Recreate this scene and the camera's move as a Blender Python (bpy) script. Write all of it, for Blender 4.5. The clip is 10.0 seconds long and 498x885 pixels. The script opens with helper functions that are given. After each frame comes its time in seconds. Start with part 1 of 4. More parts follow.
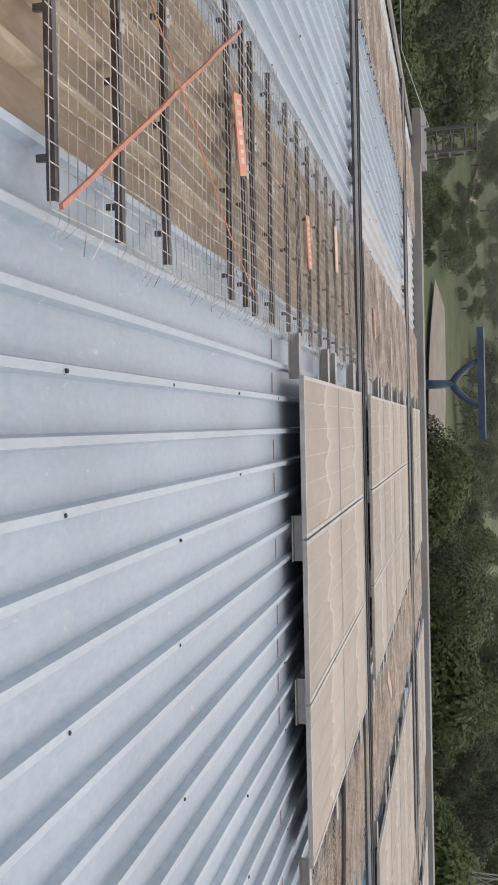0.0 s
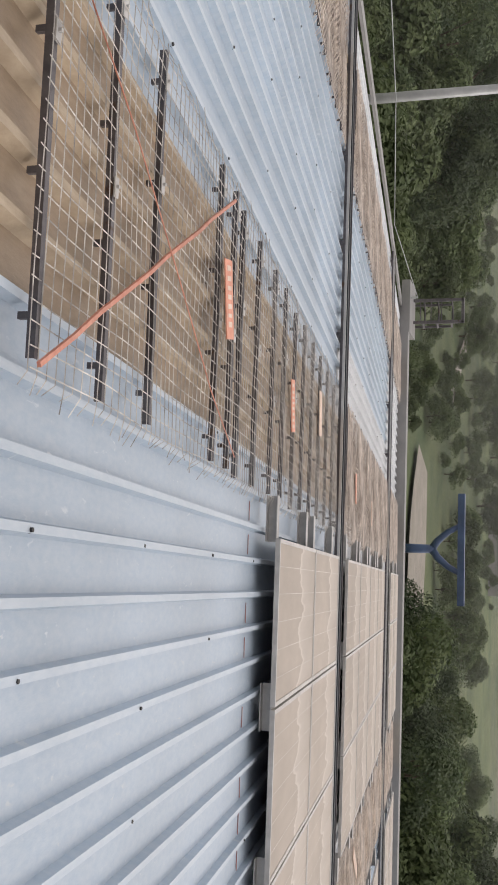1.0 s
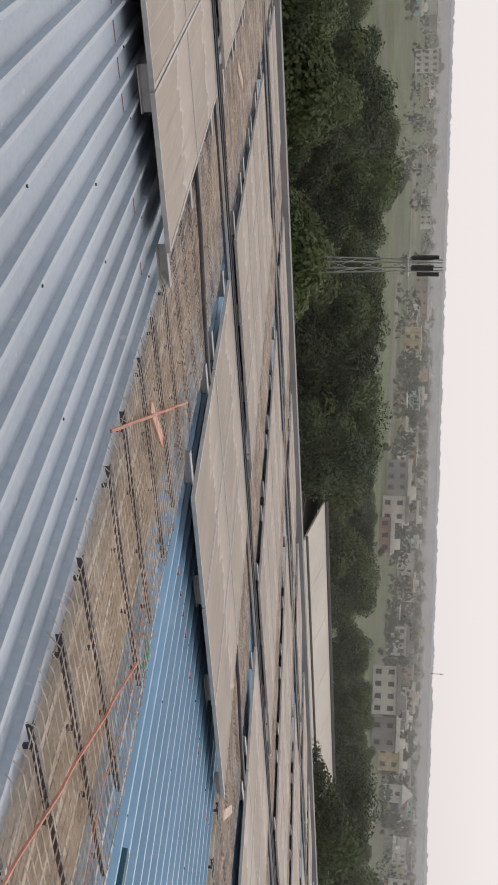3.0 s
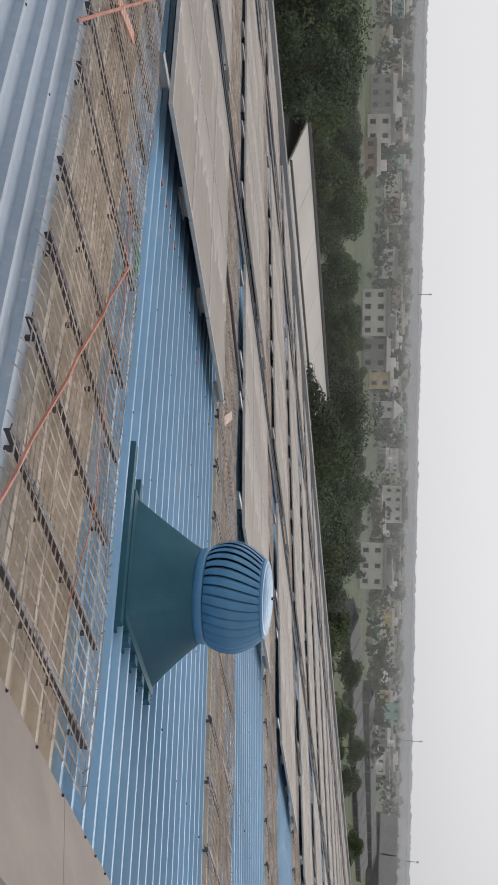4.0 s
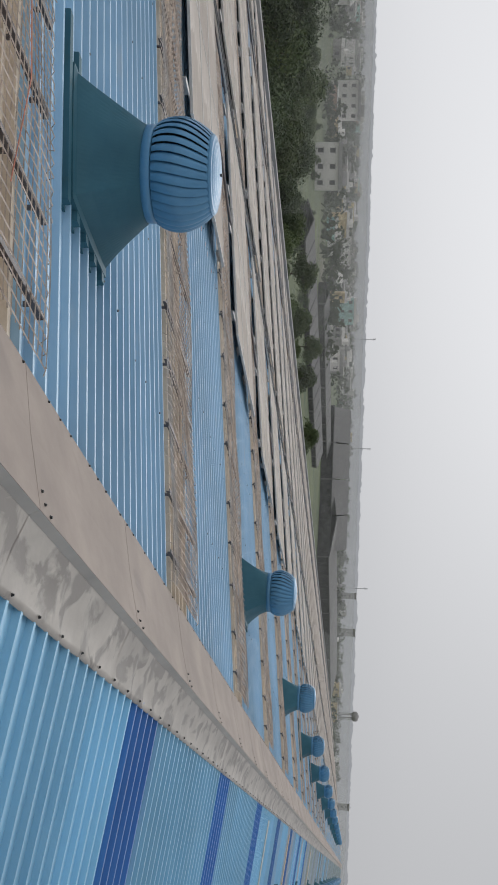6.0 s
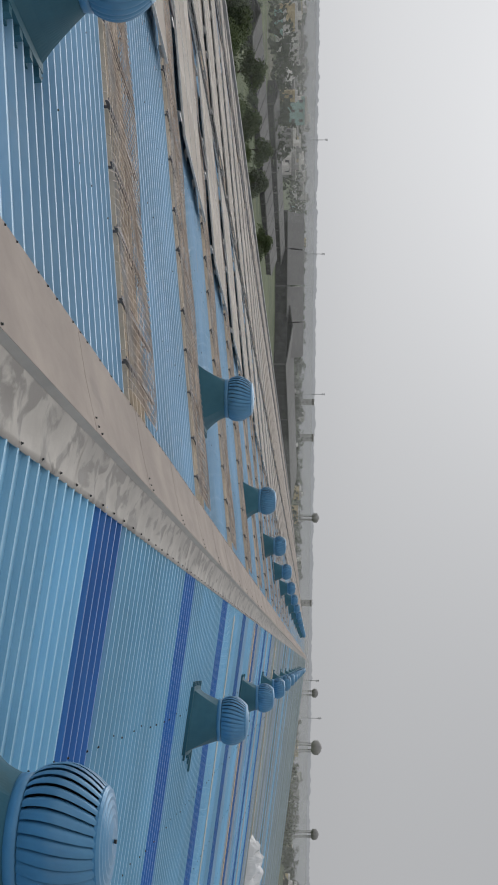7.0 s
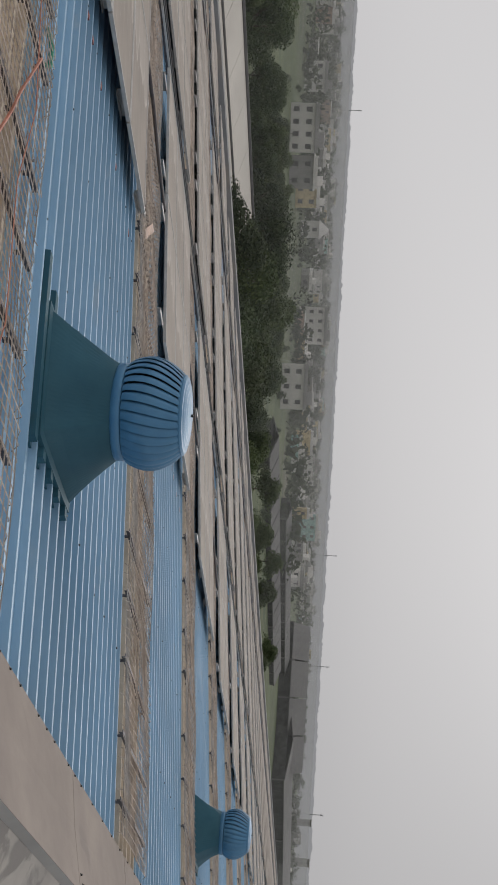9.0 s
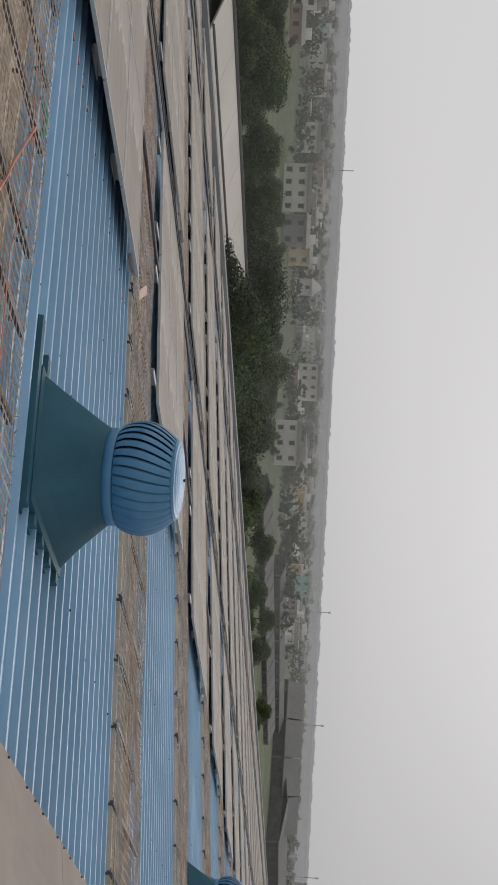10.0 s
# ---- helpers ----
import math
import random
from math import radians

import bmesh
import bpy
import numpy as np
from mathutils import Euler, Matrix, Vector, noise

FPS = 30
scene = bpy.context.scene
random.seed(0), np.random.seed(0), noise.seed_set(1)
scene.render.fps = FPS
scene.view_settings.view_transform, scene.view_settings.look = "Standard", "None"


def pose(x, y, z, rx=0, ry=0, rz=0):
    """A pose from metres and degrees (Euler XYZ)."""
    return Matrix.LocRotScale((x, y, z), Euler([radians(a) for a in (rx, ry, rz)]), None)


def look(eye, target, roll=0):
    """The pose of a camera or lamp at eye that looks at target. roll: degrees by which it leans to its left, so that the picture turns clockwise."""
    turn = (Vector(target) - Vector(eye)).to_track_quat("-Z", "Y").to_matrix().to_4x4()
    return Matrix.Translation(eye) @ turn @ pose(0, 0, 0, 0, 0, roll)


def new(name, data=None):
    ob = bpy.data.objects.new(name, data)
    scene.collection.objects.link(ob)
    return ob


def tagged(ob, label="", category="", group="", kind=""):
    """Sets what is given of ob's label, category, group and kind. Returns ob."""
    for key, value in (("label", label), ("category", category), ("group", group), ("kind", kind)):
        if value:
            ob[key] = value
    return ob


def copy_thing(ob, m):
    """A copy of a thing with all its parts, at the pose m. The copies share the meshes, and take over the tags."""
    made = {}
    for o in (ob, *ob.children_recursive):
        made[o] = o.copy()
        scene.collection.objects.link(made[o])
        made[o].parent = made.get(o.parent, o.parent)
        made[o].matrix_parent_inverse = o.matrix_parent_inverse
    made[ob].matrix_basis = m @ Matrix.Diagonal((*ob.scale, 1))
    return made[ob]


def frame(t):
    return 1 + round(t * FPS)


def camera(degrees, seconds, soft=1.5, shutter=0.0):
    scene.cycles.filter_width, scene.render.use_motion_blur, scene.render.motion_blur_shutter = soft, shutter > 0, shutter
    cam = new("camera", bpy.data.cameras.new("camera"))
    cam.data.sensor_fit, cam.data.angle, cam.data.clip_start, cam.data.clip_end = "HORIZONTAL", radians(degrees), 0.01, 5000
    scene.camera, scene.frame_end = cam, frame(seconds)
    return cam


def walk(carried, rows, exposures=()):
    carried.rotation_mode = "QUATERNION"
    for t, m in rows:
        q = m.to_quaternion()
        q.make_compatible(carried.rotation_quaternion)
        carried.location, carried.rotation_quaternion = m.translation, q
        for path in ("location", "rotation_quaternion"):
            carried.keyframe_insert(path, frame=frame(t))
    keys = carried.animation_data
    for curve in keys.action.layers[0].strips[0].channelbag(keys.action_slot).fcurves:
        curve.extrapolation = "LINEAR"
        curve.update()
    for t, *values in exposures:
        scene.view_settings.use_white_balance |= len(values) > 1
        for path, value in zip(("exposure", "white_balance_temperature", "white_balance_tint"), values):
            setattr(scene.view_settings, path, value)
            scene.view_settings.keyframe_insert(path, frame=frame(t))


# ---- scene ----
cam = camera(24.81, 10.0, soft=1.8)
PATH = [
    (0, look((1.140, -0.270, 1.371), (-8.420, -0.131, -1.559), 89.05)),
    (0.5, look((1.062, -0.316, 1.349), (-8.353, -1.448, -1.825), 88.14)),
    (1, look((1.046, -0.328, 1.374), (-8.489, -1.536, -1.390), 90.13)),
    (1.5, look((1.082, -0.279, 1.415), (-8.672, -0.486, -0.777), 90.64)),
    (2, look((1.058, -0.218, 1.421), (-8.676, 0.925, -0.564), 90.31)),
    (2.5, look((1.009, -0.137, 1.408), (-8.247, 3.142, -0.483), 90.99)),
    (2.7, look((1.000, -0.134, 1.404), (-7.967, 3.905, -0.404), 91.44)),
    (3.8, look((1.130, 0.037, 1.398), (-5.700, 7.191, -0.073), 91.42)),
    (4, look((1.162, 0.042, 1.406), (-5.255, 7.567, -0.079), 91.19)),
    (4.5, look((1.213, 0.067, 1.413), (-4.182, 8.372, 0.029), 91.09)),
    (5, look((1.254, 0.077, 1.422), (-3.528, 8.775, 0.204), 91.68)),
    (5.5, look((1.302, 0.107, 1.436), (-2.793, 9.160, 0.310), 92.00)),
    (6, look((1.318, 0.105, 1.443), (-2.187, 9.417, 0.444), 91.97)),
    (6.2, look((1.331, 0.104, 1.447), (-1.836, 9.551, 0.593), 92.09)),
    (7.3, look((1.367, 0.109, 1.458), (-0.339, 9.949, 0.934), 90.69)),
    (7.5, look((1.343, 0.108, 1.449), (-0.506, 9.928, 1.072), 91.55)),
    (8, look((1.266, 0.121, 1.424), (-1.668, 9.674, 1.068), 92.36)),
    (8.5, look((1.136, 0.193, 1.411), (-3.047, 9.248, 0.699), 92.89)),
    (9, look((1.069, 0.208, 1.391), (-4.135, 8.714, 0.649), 93.13)),
    (9.5, look((1.041, 0.206, 1.391), (-4.288, 8.620, 0.492), 93.67)),
    (10, look((1.014, 0.203, 1.394), (-4.609, 8.441, 0.681), 92.88)),
]
EXPOSURES = [(0.0, 0.72, 6750, 13), (1.0, 0.76, 6850, 14), (2.0, 0.86, 6900, 15), (2.5, 0.56, 6900, 15), (4.0, 0.26, 6400, 12), (5.5, 0.24, 6300, 10), (7.5, -0.02, 6350, 9), (8.0, -0.20, 6400, 9), (8.5, -0.16, 6450, 10), (9.0, -0.10, 6500, 11), (10.0, -0.06, 6500, 11)]
walk(cam, PATH, EXPOSURES)

# ---- world and sun: hazy overcast, the sun low behind the haze along the ridge ----
SUN_EL, SUN_AZ = radians(32), radians(-26)
world = bpy.data.worlds.new("world")
scene.world = world
world.use_nodes = True
wn, wl = world.node_tree.nodes, world.node_tree.links
sky = wn.new("ShaderNodeTexSky")
sky.sky_type, sky.sun_disc = "NISHITA", False
sky.sun_elevation, sky.sun_rotation = SUN_EL, SUN_AZ
sky.air_density, sky.dust_density, sky.ozone_density = 1.0, 4.0, 1.0
grey = wn.new("ShaderNodeHueSaturation")
grey.inputs["Saturation"].default_value = 0.16
wl.new(sky.outputs[0], grey.inputs["Color"])
veil = wn.new("ShaderNodeMix")
veil.data_type = "RGBA"
veil.inputs["Factor"].default_value = 0.96
wl.new(grey.outputs[0], veil.inputs["A"])
veil.inputs["B"].default_value = (6.0, 5.95, 6.0, 1)
# the broad glow that the haze spreads round the hidden sun
way = wn.new("ShaderNodeTexCoord")
near_sun = wn.new("ShaderNodeVectorMath")
near_sun.operation = "DOT_PRODUCT"
near_sun.inputs[1].default_value = (math.sin(SUN_AZ) * math.cos(SUN_EL), math.cos(SUN_AZ) * math.cos(SUN_EL), math.sin(SUN_EL))
wl.new(way.outputs["Generated"], near_sun.inputs[0])
only_front = wn.new("ShaderNodeMath")
only_front.operation = "MAXIMUM"
only_front.inputs[1].default_value = 0.0
wl.new(near_sun.outputs["Value"], only_front.inputs[0])
glow = wn.new("ShaderNodeMath")
glow.operation = "POWER"
glow.inputs[1].default_value = 20.0
wl.new(only_front.outputs[0], glow.inputs[0])
amount = wn.new("ShaderNodeMath")
amount.operation = "MULTIPLY_ADD"
amount.inputs[1].default_value = 0.66
wl.new(glow.outputs[0], amount.inputs[0])
# the cloud is thinner over the open fields to the west than to the east
west = wn.new("ShaderNodeSeparateXYZ")
wl.new(way.outputs["Generated"], west.inputs[0])
thin = wn.new("ShaderNodeMapRange")
thin.interpolation_type = "SMOOTHSTEP"
thin.inputs[1].default_value, thin.inputs[2].default_value = 0.3, -1.1
thin.inputs[3].default_value, thin.inputs[4].default_value = 0.64, 1.06
wl.new(west.outputs["X"], thin.inputs[0])
wl.new(thin.outputs[0], amount.inputs[2])
haze_sky = wn.new("ShaderNodeVectorMath")
haze_sky.operation = "SCALE"
wl.new(veil.outputs["Result"], haze_sky.inputs[0])
wl.new(amount.outputs[0], haze_sky.inputs["Scale"])
wl.new(haze_sky.outputs[0], wn["Background"].inputs["Color"])
wn["Background"].inputs["Strength"].default_value = 0.105

sun = new("sun", bpy.data.lights.new("sun", "SUN"))
sun.data.energy, sun.data.angle, sun.data.color = 0.55, radians(40), (1.0, 0.96, 0.90)
sun.matrix_world = look((0, 0, 60), (60 * math.sin(SUN_AZ) * math.cos(SUN_EL) * -1, -60 * math.cos(SUN_AZ) * math.cos(SUN_EL), 60 - 60 * math.sin(SUN_EL)))


# ---- materials ----
def mat(name, c1, c2, rough=0.6, metal=0.0, scale=4.0, stretch=(1, 1, 1), big=0.5, big_amount=0.25, bump=0.0,
        bump_scale=60.0, vary=0.0, stain=None, stain_scale=1.2, stain_cut=0.55, spec=0.5, rough_vary=0.12):
    """Two tones mixed by a grain, a broad tone over it, optional stains, a bump and a change from piece to piece."""
    m = bpy.data.materials.new(name)
    m.use_nodes = True
    n, l = m.node_tree.nodes, m.node_tree.links
    b = n["Principled BSDF"]
    geo = n.new("ShaderNodeNewGeometry")
    mp = n.new("ShaderNodeMapping")
    mp.inputs["Scale"].default_value = stretch
    l.new(geo.outputs["Position"], mp.inputs["Vector"])
    fine = n.new("ShaderNodeTexNoise")
    fine.inputs["Scale"].default_value, fine.inputs["Detail"].default_value = scale, 6
    fine.inputs["Roughness"].default_value = 0.65
    l.new(mp.outputs[0], fine.inputs["Vector"])
    ramp = n.new("ShaderNodeMapRange")
    ramp.inputs[1].default_value, ramp.inputs[2].default_value = 0.35, 0.65
    l.new(fine.outputs[0], ramp.inputs[0])
    mix = n.new("ShaderNodeMix")
    mix.data_type = "RGBA"
    mix.inputs["A"].default_value, mix.inputs["B"].default_value = (*c1, 1), (*c2, 1)
    l.new(ramp.outputs[0], mix.inputs["Factor"])
    broad = n.new("ShaderNodeTexNoise")
    broad.inputs["Scale"].default_value, broad.inputs["Detail"].default_value = big, 3
    l.new(geo.outputs["Position"], broad.inputs["Vector"])
    lift = n.new("ShaderNodeMapRange")
    lift.inputs[1].default_value, lift.inputs[2].default_value = 0.3, 0.7
    lift.inputs[3].default_value, lift.inputs[4].default_value = 1 - big_amount, 1 + big_amount
    l.new(broad.outputs[0], lift.inputs[0])
    value = lift.outputs[0]
    if vary:
        info = n.new("ShaderNodeObjectInfo")
        v = n.new("ShaderNodeMapRange")
        v.inputs[3].default_value, v.inputs[4].default_value = 1 - vary, 1 + vary
        l.new(info.outputs["Random"], v.inputs[0])
        mul = n.new("ShaderNodeMath")
        mul.operation = "MULTIPLY"
        l.new(value, mul.inputs[0])
        l.new(v.outputs[0], mul.inputs[1])
        value = mul.outputs[0]
    hs = n.new("ShaderNodeHueSaturation")
    l.new(mix.outputs["Result"], hs.inputs["Color"])
    l.new(value, hs.inputs["Value"])
    colour = hs.outputs[0]
    if stain:
        st = n.new("ShaderNodeTexNoise")
        st.inputs["Scale"].default_value, st.inputs["Detail"].default_value = stain_scale, 8
        st.inputs["Distortion"].default_value = 0.6
        l.new(mp.outputs[0], st.inputs["Vector"])
        cut = n.new("ShaderNodeMapRange")
        cut.inputs[1].default_value, cut.inputs[2].default_value = stain_cut, stain_cut + 0.07
        l.new(st.outputs[0], cut.inputs[0])
        sm = n.new("ShaderNodeMix")
        sm.data_type = "RGBA"
        l.new(cut.outputs[0], sm.inputs["Factor"])
        l.new(colour, sm.inputs["A"])
        sm.inputs["B"].default_value = (*stain, 1)
        colour = sm.outputs["Result"]
    l.new(colour, b.inputs["Base Color"])
    rv = n.new("ShaderNodeMapRange")
    rv.inputs[3].default_value, rv.inputs[4].default_value = max(0.05, rough - rough_vary), min(1, rough + rough_vary)
    l.new(fine.outputs[0], rv.inputs[0])
    l.new(rv.outputs[0], b.inputs["Roughness"])
    b.inputs["Metallic"].default_value = metal
    b.inputs["Specular IOR Level"].default_value = spec
    if bump:
        bt = n.new("ShaderNodeTexNoise")
        bt.inputs["Scale"].default_value, bt.inputs["Detail"].default_value = bump_scale, 4
        l.new(mp.outputs[0], bt.inputs["Vector"])
        bp = n.new("ShaderNodeBump")
        bp.inputs["Strength"].default_value, bp.inputs["Distance"].default_value = bump, 0.02
        l.new(bt.outputs[0], bp.inputs["Height"])
        l.new(bp.outputs[0], b.inputs["Normal"])
    return m


LONG = (0.25, 6, 1)          # streaks that run down the slope
M = dict(
    sheet_old=mat("weathered_sheet", (0.36, 0.45, 0.55), (0.45, 0.52, 0.595), 0.42, 0.25, 7, (2.2, 5, 1), 0.7, 0.10, 0.05, 30, 0.05,
                  (0.52, 0.57, 0.62), 5.0, 0.655),
    # rib tops of the old sheets: their bright highlight is put into the colour
    rib_highlight=mat("highlit_rib_top", (0.44, 0.52, 0.605), (0.52, 0.585, 0.655), 0.42, 0.2, 7, (1.5, 5, 1), 0.7, 0.08, 0.04, 30, 0.05),
    sheet_blue=mat("blue_sheet", (0.28, 0.475, 0.655), (0.33, 0.52, 0.69), 0.40, 0.1, 5, (0.8, 6, 1), 0.5, 0.10, 0.04, 30, 0.06,
                   (0.38, 0.52, 0.64), 1.3, 0.64),
    sheet_right=mat("right_blue_sheet", (0.24, 0.52, 0.745), (0.29, 0.57, 0.78), 0.38, 0.1, 5, LONG, 0.4, 0.12, 0.04, 30, 0.12),
    sheet_deep=mat("deep_blue_sheet", (0.03, 0.17, 0.50), (0.05, 0.21, 0.55), 0.35, 0.0, 5, LONG, 0.5, 0.12, 0.03, 30, 0.15),
    sheet_pale=mat("faded_sheet", (0.30, 0.38, 0.40), (0.38, 0.43, 0.40), 0.5, 0.0, 5, LONG, 0.4, 0.15, 0.03, 30, 0.22),
    sheet_white=mat("chalky_sheet", (0.48, 0.51, 0.545), (0.60, 0.615, 0.635), 0.55, 0.1, 6, (1.6, 6, 1), 0.5, 0.12, 0.03, 30, 0.08),
    fibre=mat("translucent_sheet", (0.215, 0.155, 0.103), (0.285, 0.215, 0.148), 0.5, 0.0, 7, (1.2, 5, 1), 1.3, 0.2, 0.08, 40, 0.1,
              (0.24, 0.17, 0.11), 2.2, 0.62),
    fibre_dry=mat("bleached_translucent_sheet", (0.66, 0.555, 0.44), (0.80, 0.70, 0.575), 0.65, 0.0, 7, LONG, 1.3, 0.2, 0.08, 40, 0.1,
                  (0.46, 0.37, 0.29), 2.2, 0.62),
    # ribs paler than the pans: light passing their edges is painted in
    fibre_rib=mat("through_lit_fibre_rib", (0.31, 0.245, 0.175), (0.40, 0.325, 0.24), 0.6, 0.0, 7, (1.2, 5, 1), 1.3, 0.15, 0.08, 40, 0.1),
    fibre_dry_rib=mat("bleached_fibre_rib", (0.58, 0.49, 0.38), (0.72, 0.63, 0.51), 0.65, 0.0, 7, (1.2, 5, 1), 1.3, 0.15, 0.08, 40, 0.1),
    yellow=mat("yellow_sheet", (0.45, 0.33, 0.14), (0.52, 0.40, 0.20), 0.5, 0.0, 6, LONG, 0.8, 0.2),
    cap=mat("ridge_cap", (0.33, 0.275, 0.24), (0.395, 0.335, 0.295), 0.68, 0.0, 3, (1, 0.6, 1), 0.9, 0.10, 0.04, 25, 0.05, (0.30, 0.255, 0.225), 1.6, 0.60, 0.2),
    cap_stained=mat("stained_flange", (0.34, 0.31, 0.28), (0.44, 0.41, 0.37), 0.45, 0.1, 3, (1.2, 0.9, 1), 1.2, 0.15, 0.04, 25, 0.05,
                    (0.235, 0.215, 0.195), 3.4, 0.50),
    cap_step=mat("cap_step", (0.40, 0.38, 0.355), (0.46, 0.44, 0.41), 0.45, 0.1, 4, (1, 1, 1), 1.0, 0.10),
    panel=mat("dusty_cells", (0.425, 0.375, 0.33), (0.48, 0.425, 0.375), 0.72, 0.0, 2.0, (0.7, 2.5, 1), 0.8, 0.08, 0.0, 30, 0.05,
              (0.50, 0.45, 0.40), 1.1, 0.62, 0.18),
    panel_line=mat("cell_line", (0.50, 0.47, 0.43), (0.58, 0.55, 0.51), 0.6),
    alu=mat("aluminium_frame", (0.46, 0.44, 0.42), (0.58, 0.56, 0.54), 0.5, 0.15, 9, (1, 1, 1), 1.5, 0.1),
    rail=mat("galvanised_rail", (0.44, 0.43, 0.42), (0.54, 0.53, 0.52), 0.5, 0.15, 12, (1, 1, 1), 2.0, 0.12),
    steel=mat("dark_painted_steel", (0.085, 0.080, 0.090), (0.14, 0.13, 0.135), 0.5, 0.3, 20, (1, 1, 1), 3.0, 0.25, 0.1, 120,
              0.1, (0.10, 0.06, 0.04), 9, 0.62),
    wire=mat("galvanised_wire", (0.22, 0.205, 0.19), (0.62, 0.59, 0.55), 0.5, 0.2, 9, (1, 1, 1), 3.0, 0.3),
    # paler matte wire, for all guards but the near one
    wire_pale=mat("pale_warm_wire", (0.40, 0.34, 0.30), (0.68, 0.61, 0.55), 0.85, 0.0, 9, (1, 1, 1), 3.0, 0.3, spec=0.1),
    orange=mat("orange_strap", (0.52, 0.19, 0.13), (0.62, 0.30, 0.22), 0.6, 0.0, 20, (1, 1, 1), 4.0, 0.2),
    sign=mat("faded_orange_plate", (0.70, 0.27, 0.17), (0.78, 0.36, 0.26), 0.6, 0.0, 14, (1, 1, 1), 5.0, 0.15),
    sign_pale=mat("bleached_plate", (0.70, 0.52, 0.42), (0.78, 0.62, 0.52), 0.6, 0.0, 14, (1, 1, 1), 5.0, 0.15),
    teal=mat("teal_fibreglass", (0.038, 0.128, 0.178), (0.050, 0.150, 0.200), 0.60, 0.0, 4, (1, 1, 1), 1.6, 0.14, 0.03, 40, 0.05,
             (0.045, 0.125, 0.155), 3.0, 0.66, 0.22),
    vane=mat("blue_painted_vane", (0.085, 0.25, 0.44), (0.11, 0.29, 0.48), 0.34, 0.15, 6, (1, 1, 1), 2.5, 0.1, 0.02, 40, 0.03),
    core=mat("vane_gap_dark_and_cable", (0.012, 0.018, 0.024), (0.02, 0.028, 0.034), 0.7),
    screw=mat("black_screw", (0.015, 0.015, 0.016), (0.03, 0.03, 0.03), 0.5),
    concrete=mat("grey_parapet", (0.27, 0.27, 0.27), (0.34, 0.335, 0.33), 0.8, 0.0, 3, (1, 0.5, 1), 0.3, 0.12, 0.05, 20),
    green_tape=mat("green_net_scrap", (0.05, 0.30, 0.20), (0.08, 0.38, 0.26), 0.6),
    red_mark=mat("red_primer_mark", (0.30, 0.10, 0.09), (0.38, 0.15, 0.12), 0.7),
    white_cloth=mat("white_plastic_sheet", (0.72, 0.73, 0.74), (0.80, 0.80, 0.80), 0.6),
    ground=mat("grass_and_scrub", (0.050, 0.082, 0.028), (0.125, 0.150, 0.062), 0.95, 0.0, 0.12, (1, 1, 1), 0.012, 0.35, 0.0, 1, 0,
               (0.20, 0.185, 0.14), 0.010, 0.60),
    path=mat("dusty_road", (0.25, 0.23, 0.195), (0.32, 0.29, 0.25), 0.95, 0.0, 0.6, (1, 1, 1), 0.05, 0.15),
    bark=mat("bark", (0.07, 0.05, 0.035), (0.11, 0.085, 0.06), 0.9, 0.0, 6),
    leaf=mat("leaf_dark", (0.048, 0.074, 0.038), (0.095, 0.125, 0.058), 0.75, 0.0, 0.7, (1, 1, 1), 0.10, 0.35, vary=0.3),
    leaf_light=mat("leaf_light", (0.070, 0.105, 0.042), (0.130, 0.165, 0.068), 0.75, 0.0, 0.7, (1, 1, 1), 0.10, 0.3, vary=0.25),
    # greyer leaf tone: part of the distance haze is mixed into the colour
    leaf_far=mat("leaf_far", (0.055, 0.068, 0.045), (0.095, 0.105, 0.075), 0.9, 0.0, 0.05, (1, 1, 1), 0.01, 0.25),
    shed_roof=mat("cement_sheet", (0.12, 0.12, 0.12), (0.165, 0.162, 0.158), 0.85, 0.0, 0.6, (1, 1, 1), 0.05, 0.14),
    shed_dark=mat("dark_shed_wall", (0.045, 0.045, 0.047), (0.07, 0.07, 0.07), 0.9, 0.0, 0.5),
    pale_roof=mat("pale_cement_roof", (0.62, 0.585, 0.53), (0.72, 0.685, 0.62), 0.85, 0.0, 0.25, (1, 1, 1), 0.05, 0.12),
    house_white=mat("whitewashed_wall", (0.70, 0.68, 0.65), (0.80, 0.78, 0.75), 0.85, 0.0, 0.5, (1, 1, 0.3), 0.1, 0.1),
    house_grey=mat("bare_plaster", (0.33, 0.325, 0.32), (0.42, 0.41, 0.40), 0.9, 0.0, 0.5, (1, 1, 0.3), 0.1, 0.12),
    house_pink=mat("terracotta_wall", (0.42, 0.30, 0.25), (0.50, 0.37, 0.30), 0.9, 0.0, 0.5, (1, 1, 0.3), 0.1, 0.12),
    house_teal=mat("mint_wall", (0.36, 0.58, 0.54), (0.45, 0.66, 0.62), 0.85, 0.0, 0.5),
    house_yellow=mat("ochre_wall", (0.62, 0.50, 0.30), (0.70, 0.58, 0.38), 0.85, 0.0, 0.5),
    window=mat("dark_window", (0.10, 0.10, 0.105), (0.17, 0.165, 0.165), 0.35),
    blue_steel=mat("blue_gantry_paint", (0.045, 0.085, 0.19), (0.06, 0.11, 0.23), 0.5, 0.0, 3),
    pole=mat("grey_pole", (0.36, 0.37, 0.38), (0.44, 0.45, 0.46), 0.5, 0.3, 3),
)


